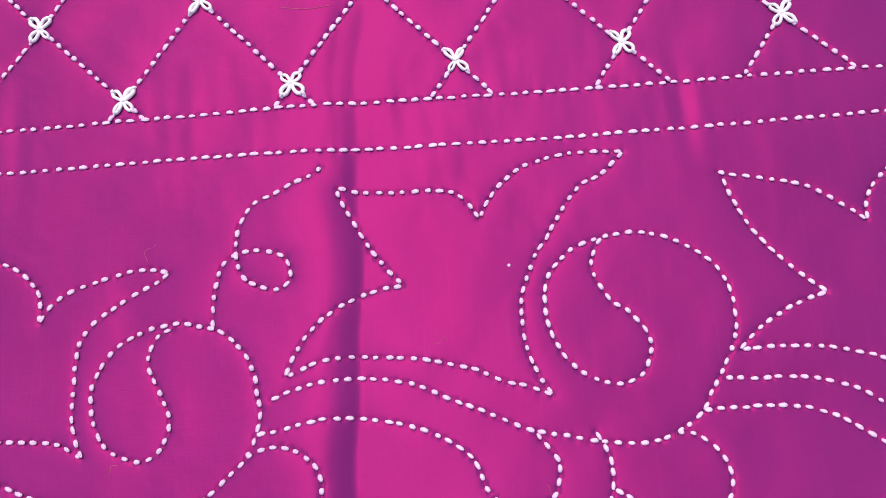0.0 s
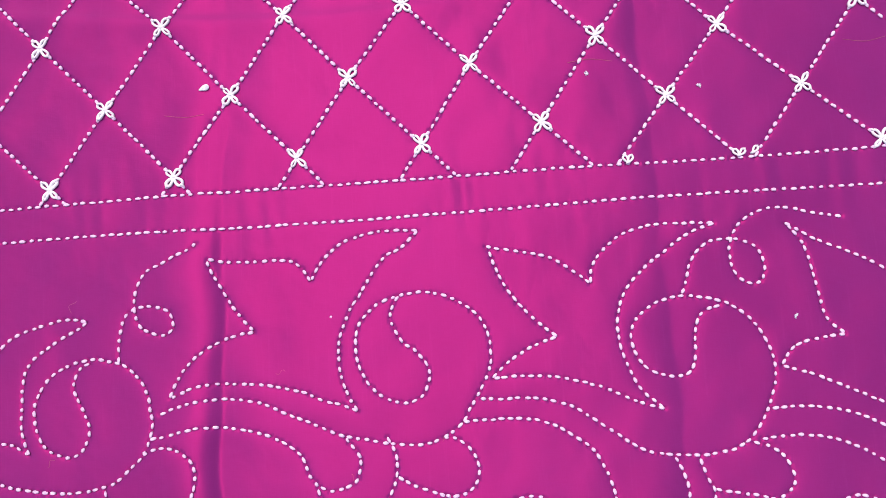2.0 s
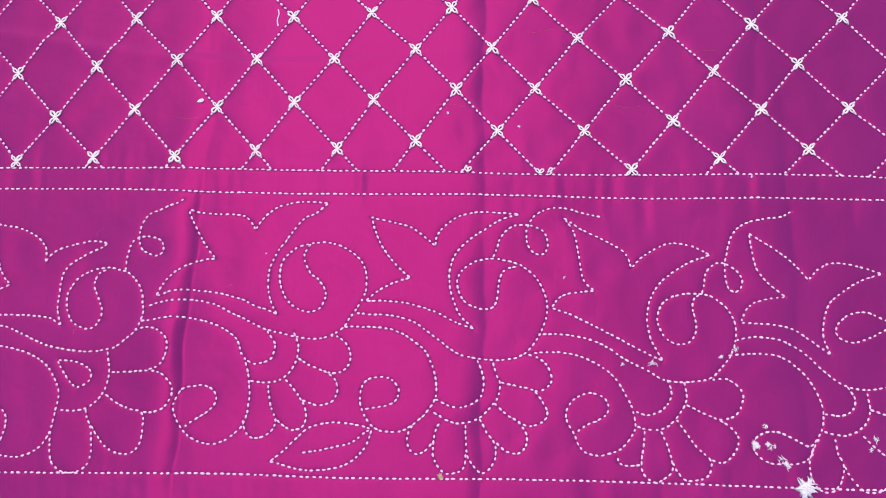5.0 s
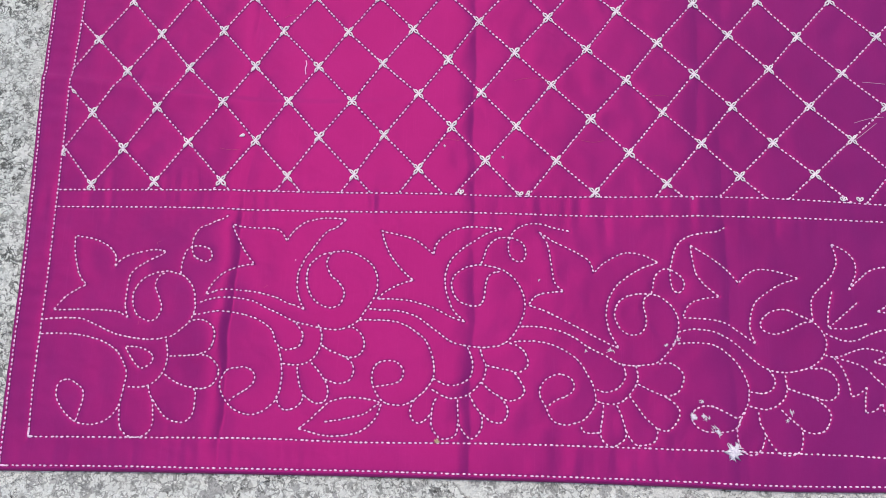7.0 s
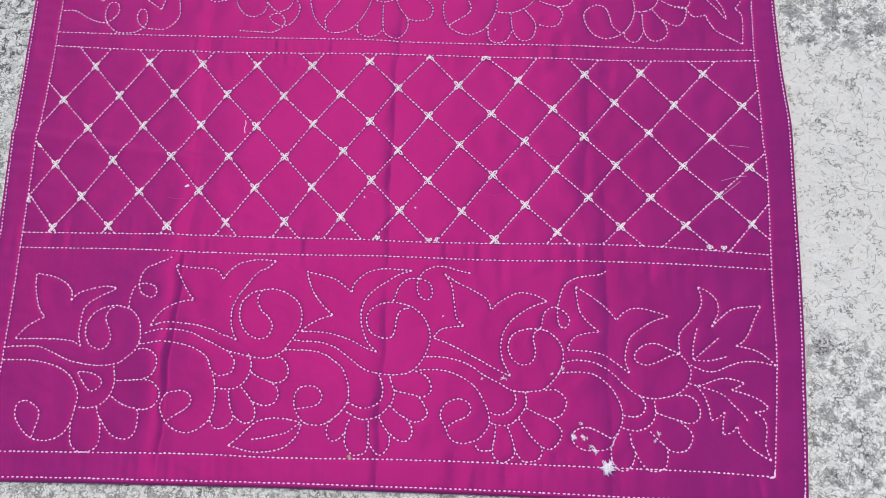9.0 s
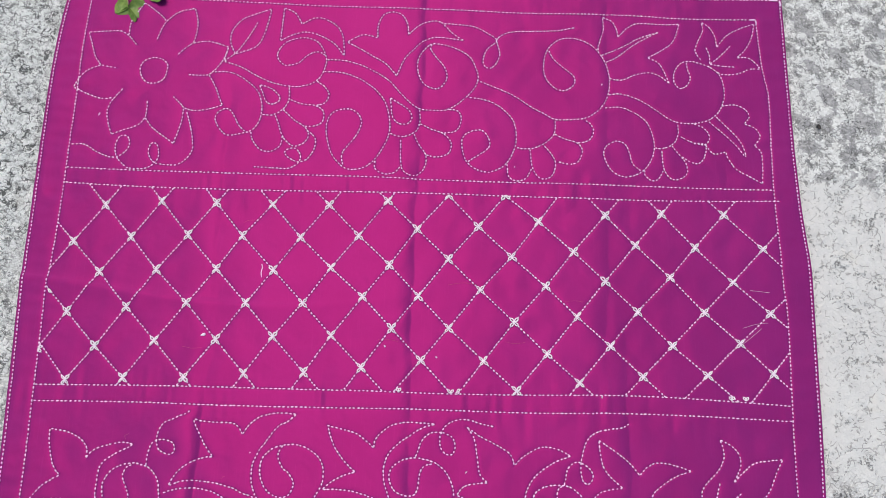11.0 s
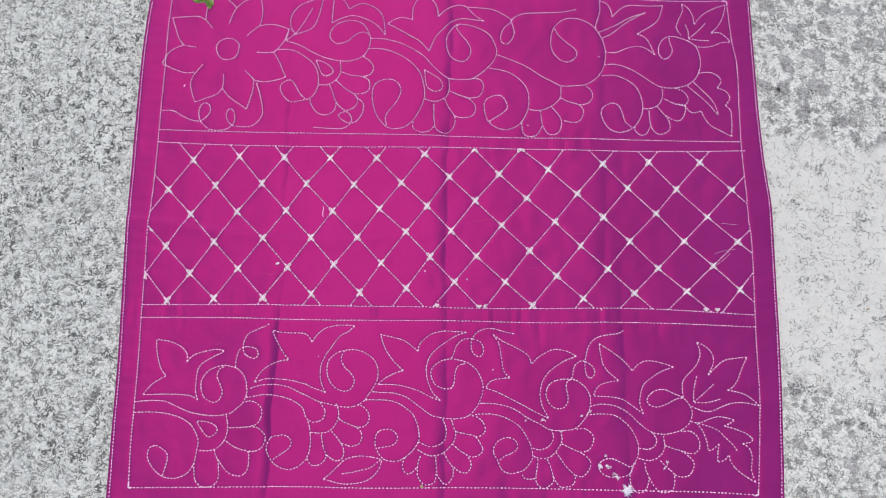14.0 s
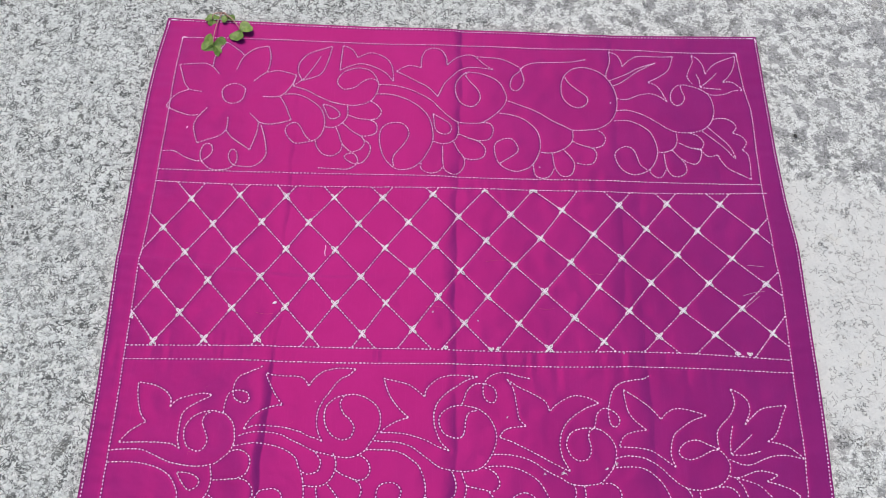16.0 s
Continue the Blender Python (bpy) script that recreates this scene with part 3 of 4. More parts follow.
run(m, [(-336, 133), (-321, 132), (-310, 127), (-307, 121), (-311, 115), (-318, 112), (-323, 115), (-331, 125), (-336, 133)])
run(m, [(-245, 267), (-249, 263), (-257, 260), (-264, 256), (-272, 253), (-277, 246), (-279, 238), (-279, 230), (-276, 223), (-271, 220), (-264, 218), (-259, 220), (-258, 224), (-260, 230), (-266, 233), (-273, 234), (-279, 233), (-284, 230), (-286, 225), (-288, 216), (-288, 205)])
run(m, [(-296, 141), (-293, 125), (-295, 112), (-301, 102), (-309, 96), (-319, 94), (-330, 94)])
run(m, [(-276, 157), (-268, 160), (-259, 159), (-251, 154), (-248, 146), (-250, 135), (-255, 129), (-262, 127)])
run(m, [(-292, 124), (-276, 125), (-261, 126), (-251, 124), (-243, 116), (-242, 107), (-247, 98), (-256, 94), (-264, 94)])
run(m, [(-295, 107), (-284, 100), (-273, 96), (-264, 94), (-262, 85), (-263, 71), (-269, 63), (-277, 62), (-289, 66), (-299, 77), (-307, 88), (-309, 96)])
run(m, [(-335, 79), (-334, 64), (-331, 54), (-323, 48), (-314, 47), (-305, 51), (-301, 61), (-302, 73), (-304, 84)])
m = motif("tulip_scroll")
run(m, [(-240, 257), (-230, 255), (-217, 254), (-204, 254), (-195, 253), (-189, 248), (-185, 241)])
run(m, [(-185, 241), (-183, 246), (-177, 254), (-168, 261), (-159, 264), (-149, 266), (-138, 266), (-127, 265)])
run(m, [(-127, 265), (-131, 261), (-137, 256), (-144, 253), (-150, 247), (-155, 240), (-160, 232), (-165, 226), (-168, 219), (-171, 212), (-172, 204), (-172, 196), (-170, 186), (-167, 179), (-163, 172)])
run(m, [(-163, 172), (-171, 176), (-181, 179), (-189, 183), (-199, 186), (-212, 189), (-224, 190), (-237, 191), (-248, 190), (-255, 187), (-261, 185)])
run(m, [(-261, 185), (-258, 191), (-254, 198), (-247, 205), (-238, 211), (-228, 215), (-216, 217)])
run(m, [(-216, 217), (-223, 225), (-229, 234), (-234, 243), (-238, 251), (-240, 257)])
run(m, [(-267, 177), (-258, 180), (-250, 182), (-237, 183), (-225, 182), (-212, 179), (-200, 173), (-190, 169), (-180, 164), (-170, 160), (-160, 158), (-152, 156), (-140, 154), (-128, 154), (-119, 157), (-110, 163), (-103, 174), (-96, 185), (-93, 195), (-93, 206), (-95, 212), (-98, 218), (-105, 224), (-114, 229), (-125, 232), (-131, 232), (-139, 231), (-149, 228), (-157, 222), (-162, 215), (-163, 207), (-162, 196), (-157, 186), (-150, 179), (-140, 175), (-133, 176), (-128, 180), (-125, 189), (-127, 195), (-132, 202), (-137, 205), (-141, 211), (-144, 219), (-143, 225), (-139, 231)])
run(m, [(-272, 165), (-263, 166), (-253, 168), (-244, 169), (-231, 168), (-221, 166), (-211, 163), (-201, 158), (-193, 151), (-190, 142), (-186, 136), (-182, 120), (-181, 108), (-182, 95), (-185, 86), (-191, 79), (-200, 73), (-208, 71), (-217, 72), (-226, 76), (-233, 83), (-238, 91), (-240, 100), (-238, 107), (-234, 113), (-225, 115), (-218, 116), (-211, 113), (-207, 108), (-208, 101), (-214, 95), (-223, 89), (-231, 83)])
run(m, [(-171, 160), (-164, 151), (-163, 145), (-166, 137), (-173, 134), (-179, 133), (-185, 136)])
run(m, [(-149, 159), (-145, 150), (-145, 139), (-149, 129), (-156, 122), (-165, 119), (-174, 119), (-182, 120)])
run(m, [(-121, 157), (-112, 155), (-104, 146), (-103, 137), (-107, 130), (-115, 127), (-122, 128)])
run(m, [(-145, 139), (-135, 133), (-122, 128), (-114, 122), (-112, 113), (-116, 105), (-125, 102), (-131, 103), (-140, 106)])
run(m, [(-154, 122), (-147, 115), (-140, 106), (-136, 98), (-136, 89), (-140, 84), (-147, 83), (-153, 86), (-159, 91)])
run(m, [(-167, 118), (-165, 106), (-162, 96), (-159, 91), (-161, 83), (-167, 78), (-174, 76), (-180, 78), (-184, 84), (-185, 90)])
m = motif("long_leaf")
run(m, [(-162, 59), (-153, 66), (-143, 76), (-133, 85), (-118, 89), (-104, 89), (-91, 87), (-84, 85)])
run(m, [(-84, 85), (-87, 75), (-91, 68), (-101, 59), (-112, 55), (-127, 53), (-142, 54), (-153, 57), (-162, 59)])
run(m, [(-138, 66), (-125, 68), (-112, 71), (-100, 74), (-91, 81), (-85, 85)])
m = motif("tulip_scroll")
run(m, [(-92, 254), (-75, 250), (-59, 246), (-47, 238), (-38, 230)])
run(m, [(-38, 230), (-37, 239), (-29, 249), (-18, 256), (-4, 259), (12, 259), (29, 258)])
run(m, [(29, 258), (14, 253), (2, 245), (-11, 236), (-21, 225), (-26, 212), (-26, 198), (-22, 185), (-17, 174), (-6, 164)])
run(m, [(-6, 164), (-21, 169), (-37, 177), (-57, 183), (-73, 185), (-93, 185)])
run(m, [(-93, 185), (-82, 194), (-71, 200), (-58, 204)])
run(m, [(-58, 204), (-69, 214), (-79, 226), (-86, 239), (-90, 252)])
run(m, [(-101, 175), (-88, 174), (-76, 174), (-64, 172), (-53, 168), (-45, 163), (-30, 152), (-18, 144), (-3, 141), (15, 140), (32, 144), (43, 156), (50, 171), (52, 184), (49, 195), (43, 206), (34, 214), (25, 218), (8, 221), (-6, 218), (-17, 210), (-20, 201), (-18, 192), (-12, 184), (-1, 180), (8, 181), (12, 188), (13, 199), (15, 208), (20, 213), (28, 215)])
run(m, [(96, 257), (80, 260), (66, 264), (53, 263), (43, 258), (37, 250), (35, 240), (37, 231), (42, 226), (49, 225), (52, 231), (52, 238), (48, 245), (38, 249), (28, 249), (21, 246), (14, 238), (11, 228), (8, 221)])
run(m, [(-110, 164), (-98, 164), (-86, 164), (-74, 163), (-62, 159), (-53, 153), (-45, 147), (-38, 134), (-35, 121), (-35, 110), (-41, 100), (-50, 91), (-59, 85), (-67, 83), (-77, 84), (-85, 88), (-92, 99), (-94, 107), (-93, 117), (-88, 123), (-80, 125), (-71, 124), (-65, 118), (-64, 112), (-68, 105), (-79, 102), (-90, 100)])
run(m, [(-4, 141), (1, 130), (2, 120), (-1, 110), (-11, 104), (-22, 103), (-29, 106), (-36, 109)])
run(m, [(9, 139), (12, 128), (15, 122), (13, 111), (7, 103), (-1, 95), (-13, 91), (-24, 92), (-37, 99)])
run(m, [(36, 145), (45, 142), (52, 136), (55, 127), (53, 121), (47, 117), (41, 117)])
run(m, [(15, 123), (28, 120), (41, 117), (48, 108), (52, 99), (46, 92), (36, 90), (28, 94)])
run(m, [(10, 107), (19, 99), (30, 92), (36, 82), (34, 73), (28, 69), (19, 71), (12, 77)])
run(m, [(-1, 95), (5, 84), (11, 77), (12, 67), (8, 58), (2, 54), (-4, 58), (-10, 67), (-11, 79), (-12, 91)])
run(m, [(-11, 69), (-12, 58), (-18, 54), (-26, 53), (-32, 58), (-36, 66), (-36, 76), (-34, 87), (-31, 91)])
run(m, [(-52, 89), (-56, 82), (-56, 74), (-53, 69), (-47, 67), (-41, 71), (-37, 76)])
m = motif("tulip_scroll")
run(m, [(65, 256), (80, 246), (95, 239), (111, 230), (116, 224), (119, 215)])
run(m, [(119, 215), (126, 223), (138, 231), (151, 236), (167, 234), (182, 227)])
run(m, [(182, 227), (166, 221), (150, 211), (139, 201), (132, 187), (130, 174), (132, 161), (137, 150), (142, 142)])
run(m, [(142, 142), (126, 149), (109, 158), (87, 169), (70, 177), (55, 182)])
run(m, [(55, 182), (61, 190), (70, 194), (89, 196)])
run(m, [(89, 196), (81, 204), (78, 218), (76, 232), (73, 245), (66, 255)])
run(m, [(47, 161), (65, 161), (83, 158), (98, 152), (113, 142), (128, 135), (143, 127), (160, 126), (177, 129), (186, 137), (194, 147), (198, 158), (199, 169), (197, 177), (191, 186), (182, 193), (174, 195), (161, 195), (149, 192), (141, 185), (138, 174), (142, 163), (148, 157), (155, 155), (163, 157), (168, 166), (168, 175), (166, 183), (167, 191), (173, 195)])
run(m, [(249, 264), (239, 259), (224, 257), (210, 253), (200, 244), (196, 233), (193, 220), (193, 208), (195, 200), (200, 197), (205, 201), (206, 209), (201, 215), (193, 220), (185, 220), (178, 213), (176, 204), (174, 195)])
run(m, [(40, 146), (58, 147), (74, 145), (91, 138), (104, 128), (112, 115), (117, 105), (119, 92), (116, 84), (107, 74), (96, 70), (90, 69), (81, 71), (75, 77), (72, 85), (67, 93), (66, 100), (69, 108), (75, 113), (84, 116), (93, 114), (98, 109), (98, 102), (92, 96), (82, 92), (74, 86)])
run(m, [(144, 128), (147, 121), (147, 114), (141, 105), (133, 101), (127, 100), (119, 103)])
run(m, [(157, 127), (159, 116), (157, 108), (150, 98), (142, 91), (131, 89), (119, 92)])
run(m, [(178, 128), (190, 129), (199, 123), (202, 115), (198, 104), (191, 99), (182, 98)])
run(m, [(158, 109), (170, 103), (182, 98), (193, 91), (197, 83), (193, 73), (185, 66), (175, 68)])
run(m, [(150, 98), (158, 87), (166, 76), (175, 68), (175, 60), (172, 55), (165, 53), (157, 52), (151, 57), (146, 66)])
run(m, [(138, 89), (143, 78), (146, 66), (146, 59), (140, 53), (134, 50), (127, 53), (123, 59), (123, 67), (125, 78), (126, 89)])
run(m, [(105, 69), (106, 64), (111, 62), (123, 63)])
m = motif("tulip_scroll")
run(m, [(213, 245), (230, 234), (246, 222), (255, 212), (258, 208)])
run(m, [(258, 208), (268, 218), (280, 222), (296, 220), (316, 214)])
run(m, [(316, 214), (299, 208), (286, 200), (273, 189), (268, 175), (267, 162), (272, 149)])
run(m, [(272, 149), (257, 160), (245, 168), (226, 172), (203, 173)])
run(m, [(203, 173), (209, 185), (220, 191), (239, 194)])
run(m, [(239, 194), (226, 205), (217, 218), (213, 245)])
run(m, [(198, 159), (213, 162), (232, 160), (250, 151), (265, 137), (280, 126), (299, 123), (320, 128), (333, 138), (338, 152), (334, 164), (325, 173), (313, 178), (301, 183), (288, 181), (278, 172), (278, 164), (289, 159), (303, 163), (316, 170), (326, 172)])
run(m, [(192, 147), (213, 149), (232, 147), (247, 137), (256, 125), (262, 110), (262, 98), (260, 91), (252, 80), (246, 81), (234, 87), (225, 90), (214, 88), (208, 82), (209, 74), (218, 67), (233, 66), (245, 68), (252, 74), (253, 80)])
run(m, [(282, 126), (287, 117), (286, 109), (277, 103), (263, 104)])
run(m, [(297, 122), (298, 108), (295, 99), (288, 92), (276, 88), (261, 91)])
run(m, [(320, 127), (335, 127), (344, 119), (346, 107), (340, 99), (331, 98), (319, 102)])
run(m, [(298, 108), (310, 104), (322, 100), (335, 89), (336, 80), (330, 70), (320, 67), (309, 70)])
run(m, [(290, 89), (300, 79), (309, 70), (308, 55), (302, 48), (290, 47), (281, 55), (275, 66)])
run(m, [(270, 86), (271, 75), (275, 66), (272, 54), (266, 47), (257, 47), (250, 56), (250, 71), (258, 86)])
m = motif("pointed_leaf")
run(m, [(327, 172), (326, 186), (328, 195), (336, 205), (346, 215), (353, 228), (353, 238), (350, 249)])
run(m, [(350, 249), (363, 242), (371, 232), (371, 219), (363, 203)])
run(m, [(363, 203), (374, 214), (387, 224), (403, 227), (419, 229)])
run(m, [(419, 229), (411, 214), (404, 198), (397, 188), (388, 183)])
run(m, [(388, 183), (391, 183), (409, 179), (421, 172), (432, 162)])
run(m, [(432, 162), (414, 166), (396, 166), (380, 161), (367, 155), (355, 154), (346, 157), (337, 161)])
run(m, [(341, 166), (342, 183), (347, 202)])
run(m, [(341, 166), (356, 179), (371, 192)])
run(m, [(341, 166), (359, 166), (379, 171)])
m = motif("pointed_leaf")
run(m, [(335, 140), (348, 139), (367, 146), (379, 147), (396, 143)])
run(m, [(396, 143), (388, 138), (380, 135)])
run(m, [(380, 135), (396, 131), (411, 125), (420, 117)])
run(m, [(420, 117), (413, 113), (404, 112)])
run(m, [(404, 112), (413, 106), (416, 94), (414, 76), (419, 61)])
run(m, [(419, 61), (407, 68), (396, 76), (387, 87), (385, 97)])
run(m, [(385, 97), (379, 90), (369, 87)])
run(m, [(369, 87), (370, 101), (373, 112)])
run(m, [(373, 112), (364, 104), (357, 102)])
run(m, [(357, 102), (356, 113), (351, 128), (343, 139)])
run(m, [(345, 138), (360, 134), (372, 129), (383, 118), (392, 109), (397, 101)])
m = motif("eight_petal_blossom")
run(m, [(-317, 683), (-319, 672), (-328, 665), (-340, 665), (-348, 673), (-351, 685), (-346, 695), (-335, 699), (-324, 697), (-317, 690), (-317, 683)])
run(m, [(-334, 724), (-330, 738), (-325, 749)])
run(m, [(-361, 764), (-355, 775)])
run(m, [(-355, 775), (-341, 765), (-329, 755), (-325, 749)])
run(m, [(-325, 749), (-310, 763), (-290, 769)])
run(m, [(-290, 769), (-285, 751), (-285, 732), (-288, 720)])
run(m, [(-288, 720), (-272, 723), (-259, 721), (-243, 716)])
run(m, [(-243, 716), (-247, 701), (-255, 687), (-264, 677)])
run(m, [(-264, 677), (-255, 662), (-248, 646), (-244, 637)])
run(m, [(-244, 637), (-262, 631), (-279, 629), (-291, 632)])
run(m, [(-291, 632), (-292, 613), (-299, 585)])
run(m, [(-299, 585), (-315, 596), (-328, 606), (-337, 618)])
run(m, [(-306, 704), (-297, 713), (-288, 720)])
run(m, [(-290, 677), (-277, 676), (-264, 677)])
run(m, [(-306, 647), (-298, 640), (-291, 632)])
run(m, [(-337, 640), (-336, 629), (-337, 618)])
run(m, [(-337, 618), (-345, 608), (-362, 601), (-376, 595)])
run(m, [(-376, 595), (-382, 611), (-385, 625), (-382, 638)])
run(m, [(-382, 638), (-369, 656)])
run(m, [(-381, 643), (-395, 642), (-413, 648), (-430, 656)])
run(m, [(-430, 656), (-422, 673), (-412, 682), (-400, 687)])
run(m, [(-400, 687), (-409, 699), (-414, 713), (-421, 732)])
run(m, [(-421, 732), (-399, 734), (-382, 735), (-370, 729)])
run(m, [(-370, 729), (-359, 716)])
run(m, [(-380, 684), (-390, 685), (-400, 687)])
run(m, [(-370, 729), (-370, 745), (-366, 756), (-361, 764)])
run(m, [(-423, 581), (-407, 581), (-393, 573), (-380, 567), (-367, 565), (-358, 571), (-352, 580), (-354, 591), (-360, 594), (-366, 591), (-369, 580), (-366, 566), (-358, 557), (-351, 552), (-341, 551), (-328, 552), (-319, 559), (-315, 567), (-317, 580), (-321, 585), (-326, 584), (-328, 576), (-326, 567), (-318, 559), (-303, 557), (-291, 558), (-281, 566), (-275, 578), (-277, 595), (-282, 613), (-287, 627)])
m = motif("long_leaf")
run(m, [(-193, 772), (-217, 762), (-230, 755), (-240, 739), (-241, 723), (-234, 707)])
run(m, [(-234, 707), (-221, 712), (-208, 719), (-201, 733), (-196, 753), (-193, 772)])
run(m, [(-209, 753), (-216, 738), (-224, 723), (-232, 710), (-247, 696)])
m = motif("curled_scroll")
run(m, [(-243, 716), (-247, 696)])
run(m, [(-247, 696), (-226, 690), (-208, 680), (-186, 670), (-160, 665), (-143, 667), (-130, 674), (-122, 687), (-119, 703), (-123, 715), (-132, 728), (-150, 733), (-170, 727), (-180, 714), (-180, 703), (-173, 695), (-166, 694), (-154, 698), (-144, 708), (-132, 714), (-120, 709)])
run(m, [(-153, 752), (-163, 768), (-177, 774)])
run(m, [(-177, 774), (-178, 748), (-179, 728)])
run(m, [(-179, 728), (-163, 737), (-146, 741), (-128, 736), (-110, 725), (-97, 709)])
run(m, [(-97, 709), (-100, 735), (-108, 750), (-124, 760), (-138, 761), (-153, 752)])
run(m, [(-200, 666), (-186, 662), (-175, 652), (-174, 645), (-183, 640), (-190, 643), (-195, 654), (-200, 666)])
run(m, [(-258, 681), (-239, 682), (-221, 674), (-203, 659), (-196, 643), (-195, 626), (-199, 613), (-207, 604), (-217, 601), (-234, 598), (-244, 605), (-251, 618), (-248, 628), (-238, 633), (-231, 628), (-222, 612), (-213, 603)])
run(m, [(-163, 664), (-162, 648), (-167, 636), (-180, 626), (-194, 626)])
run(m, [(-130, 674), (-119, 666), (-113, 655), (-118, 644), (-129, 640)])
run(m, [(-161, 647), (-146, 642), (-129, 640), (-119, 633), (-119, 619), (-128, 613), (-141, 612)])
run(m, [(-169, 634), (-154, 620), (-141, 612), (-135, 602), (-140, 591), (-152, 586), (-161, 591), (-168, 601), (-175, 620), (-178, 626)])
run(m, [(-167, 599), (-169, 586), (-182, 578), (-195, 582), (-204, 594), (-206, 604)])
run(m, [(-138, 607), (-127, 598), (-127, 584), (-135, 570), (-146, 566), (-156, 570), (-163, 577), (-159, 582), (-150, 583), (-143, 574), (-146, 564), (-157, 557), (-172, 557), (-200, 558)])
m = motif("curled_scroll")
run(m, [(-94, 728), (-82, 736), (-71, 739), (-56, 735)])
run(m, [(-56, 735), (-56, 752), (-50, 767), (-38, 772), (-26, 768), (-19, 756), (-17, 740)])
run(m, [(-17, 740), (-5, 753), (8, 760), (21, 761), (27, 757)])
run(m, [(27, 757), (39, 744), (53, 735)])
run(m, [(53, 735), (34, 737), (17, 738), (2, 732), (-9, 720), (-21, 706), (-30, 683)])
run(m, [(-30, 683), (-44, 699), (-62, 710), (-79, 720), (-94, 728)])
run(m, [(27, 758), (47, 757), (65, 755), (78, 749), (95, 737), (83, 724), (78, 709), (80, 700), (87, 697), (95, 705), (99, 719), (95, 737), (105, 746), (122, 750), (153, 751), (175, 753), (194, 757)])
run(m, [(-119, 703), (-101, 703), (-79, 698), (-57, 688), (-39, 676), (-22, 657), (-4, 641), (17, 638), (35, 640), (52, 652), (65, 666), (72, 681), (69, 697), (61, 712), (43, 723), (26, 728), (12, 728), (2, 718), (-4, 703), (-2, 684), (6, 672), (20, 667), (30, 675), (33, 686), (28, 699), (18, 711), (11, 723), (14, 728)])
run(m, [(-122, 687), (-100, 686), (-78, 679), (-56, 664), (-43, 647), (-37, 627), (-36, 608), (-42, 590), (-53, 571), (-67, 560), (-84, 558), (-96, 565), (-107, 580), (-113, 602), (-113, 621), (-105, 633), (-88, 637), (-76, 631), (-71, 619), (-76, 603), (-86, 589), (-93, 577), (-91, 563)])
run(m, [(-37, 653), (-26, 646), (-13, 637), (-9, 627), (-14, 619), (-25, 619), (-33, 627), (-35, 641), (-37, 653)])
run(m, [(0, 639), (1, 623), (-4, 609), (-21, 602), (-36, 606)])
run(m, [(36, 640), (48, 638), (52, 626), (46, 612), (30, 608)])
run(m, [(1, 620), (18, 612), (30, 608), (40, 596), (37, 582), (22, 577), (9, 580)])
run(m, [(-6, 607), (-1, 595), (9, 580), (9, 565), (1, 554), (-7, 552), (-18, 558), (-21, 572), (-22, 599)])
run(m, [(-21, 563), (-28, 555), (-41, 553), (-52, 560), (-52, 570)])
m = motif("curled_scroll")
run(m, [(74, 679), (95, 671), (117, 661), (138, 647), (155, 638), (168, 631), (189, 631), (207, 634), (224, 646), (234, 664), (237, 686), (233, 707), (223, 725), (210, 736), (193, 742), (175, 740), (161, 728), (155, 711), (156, 689), (167, 674), (180, 670), (192, 678), (192, 690), (177, 703), (166, 714), (161, 725)])
run(m, [(61, 657), (82, 654), (99, 646), (115, 630), (120, 611), (118, 591), (107, 570), (90, 560), (75, 561), (60, 571), (54, 587), (54, 603), (65, 612), (78, 613), (86, 603), (87, 592), (77, 583), (65, 575), (60, 571)])
run(m, [(168, 630), (167, 612), (154, 598), (137, 591), (120, 592)])
run(m, [(205, 631), (213, 624), (215, 613), (208, 603), (195, 600)])
run(m, [(167, 611), (180, 605), (195, 600), (201, 590), (196, 576), (185, 572), (171, 575)])
run(m, [(154, 596), (165, 582), (168, 571), (164, 557), (153, 552), (145, 557), (139, 570), (137, 591)])
run(m, [(139, 566), (132, 553), (122, 549), (111, 554), (109, 571)])
m = motif("curled_scroll")
run(m, [(223, 726), (225, 736), (231, 756), (230, 773)])
run(m, [(230, 773), (242, 768), (248, 756), (249, 746)])
run(m, [(249, 746), (264, 761), (277, 766), (304, 765), (328, 766)])
run(m, [(328, 766), (320, 743), (306, 730), (286, 718)])
run(m, [(286, 718), (301, 709), (312, 683)])
run(m, [(312, 683), (300, 693), (287, 697), (270, 694), (252, 686), (236, 688)])
run(m, [(227, 719), (254, 732), (276, 745), (301, 754)])
run(m, [(301, 754), (271, 737), (249, 719), (233, 710)])
run(m, [(235, 666), (251, 667), (272, 660), (293, 647), (310, 635), (327, 630), (349, 632), (367, 641), (378, 658), (381, 677), (377, 696), (366, 707), (354, 712), (338, 715), (327, 711), (319, 699), (318, 685), (325, 677), (334, 681), (339, 692), (336, 704), (335, 714)])
run(m, [(230, 648), (250, 649), (267, 642), (281, 631), (288, 614), (290, 598), (286, 582), (277, 568), (264, 560), (251, 558), (238, 564), (230, 576), (227, 590), (233, 599), (244, 604), (254, 600), (259, 588), (263, 574), (273, 566)])
run(m, [(320, 629), (320, 615), (313, 602), (299, 596), (290, 597)])
run(m, [(340, 630), (353, 624), (359, 613), (353, 603), (338, 604)])
run(m, [(322, 613), (338, 605), (353, 603), (352, 588), (344, 578), (333, 580), (323, 587)])
run(m, [(311, 601), (320, 589), (328, 578), (328, 563), (314, 556), (305, 561), (300, 573), (299, 594)])
run(m, [(300, 568), (293, 556), (285, 554), (277, 561), (277, 568)])
m = motif("pointed_leaf")
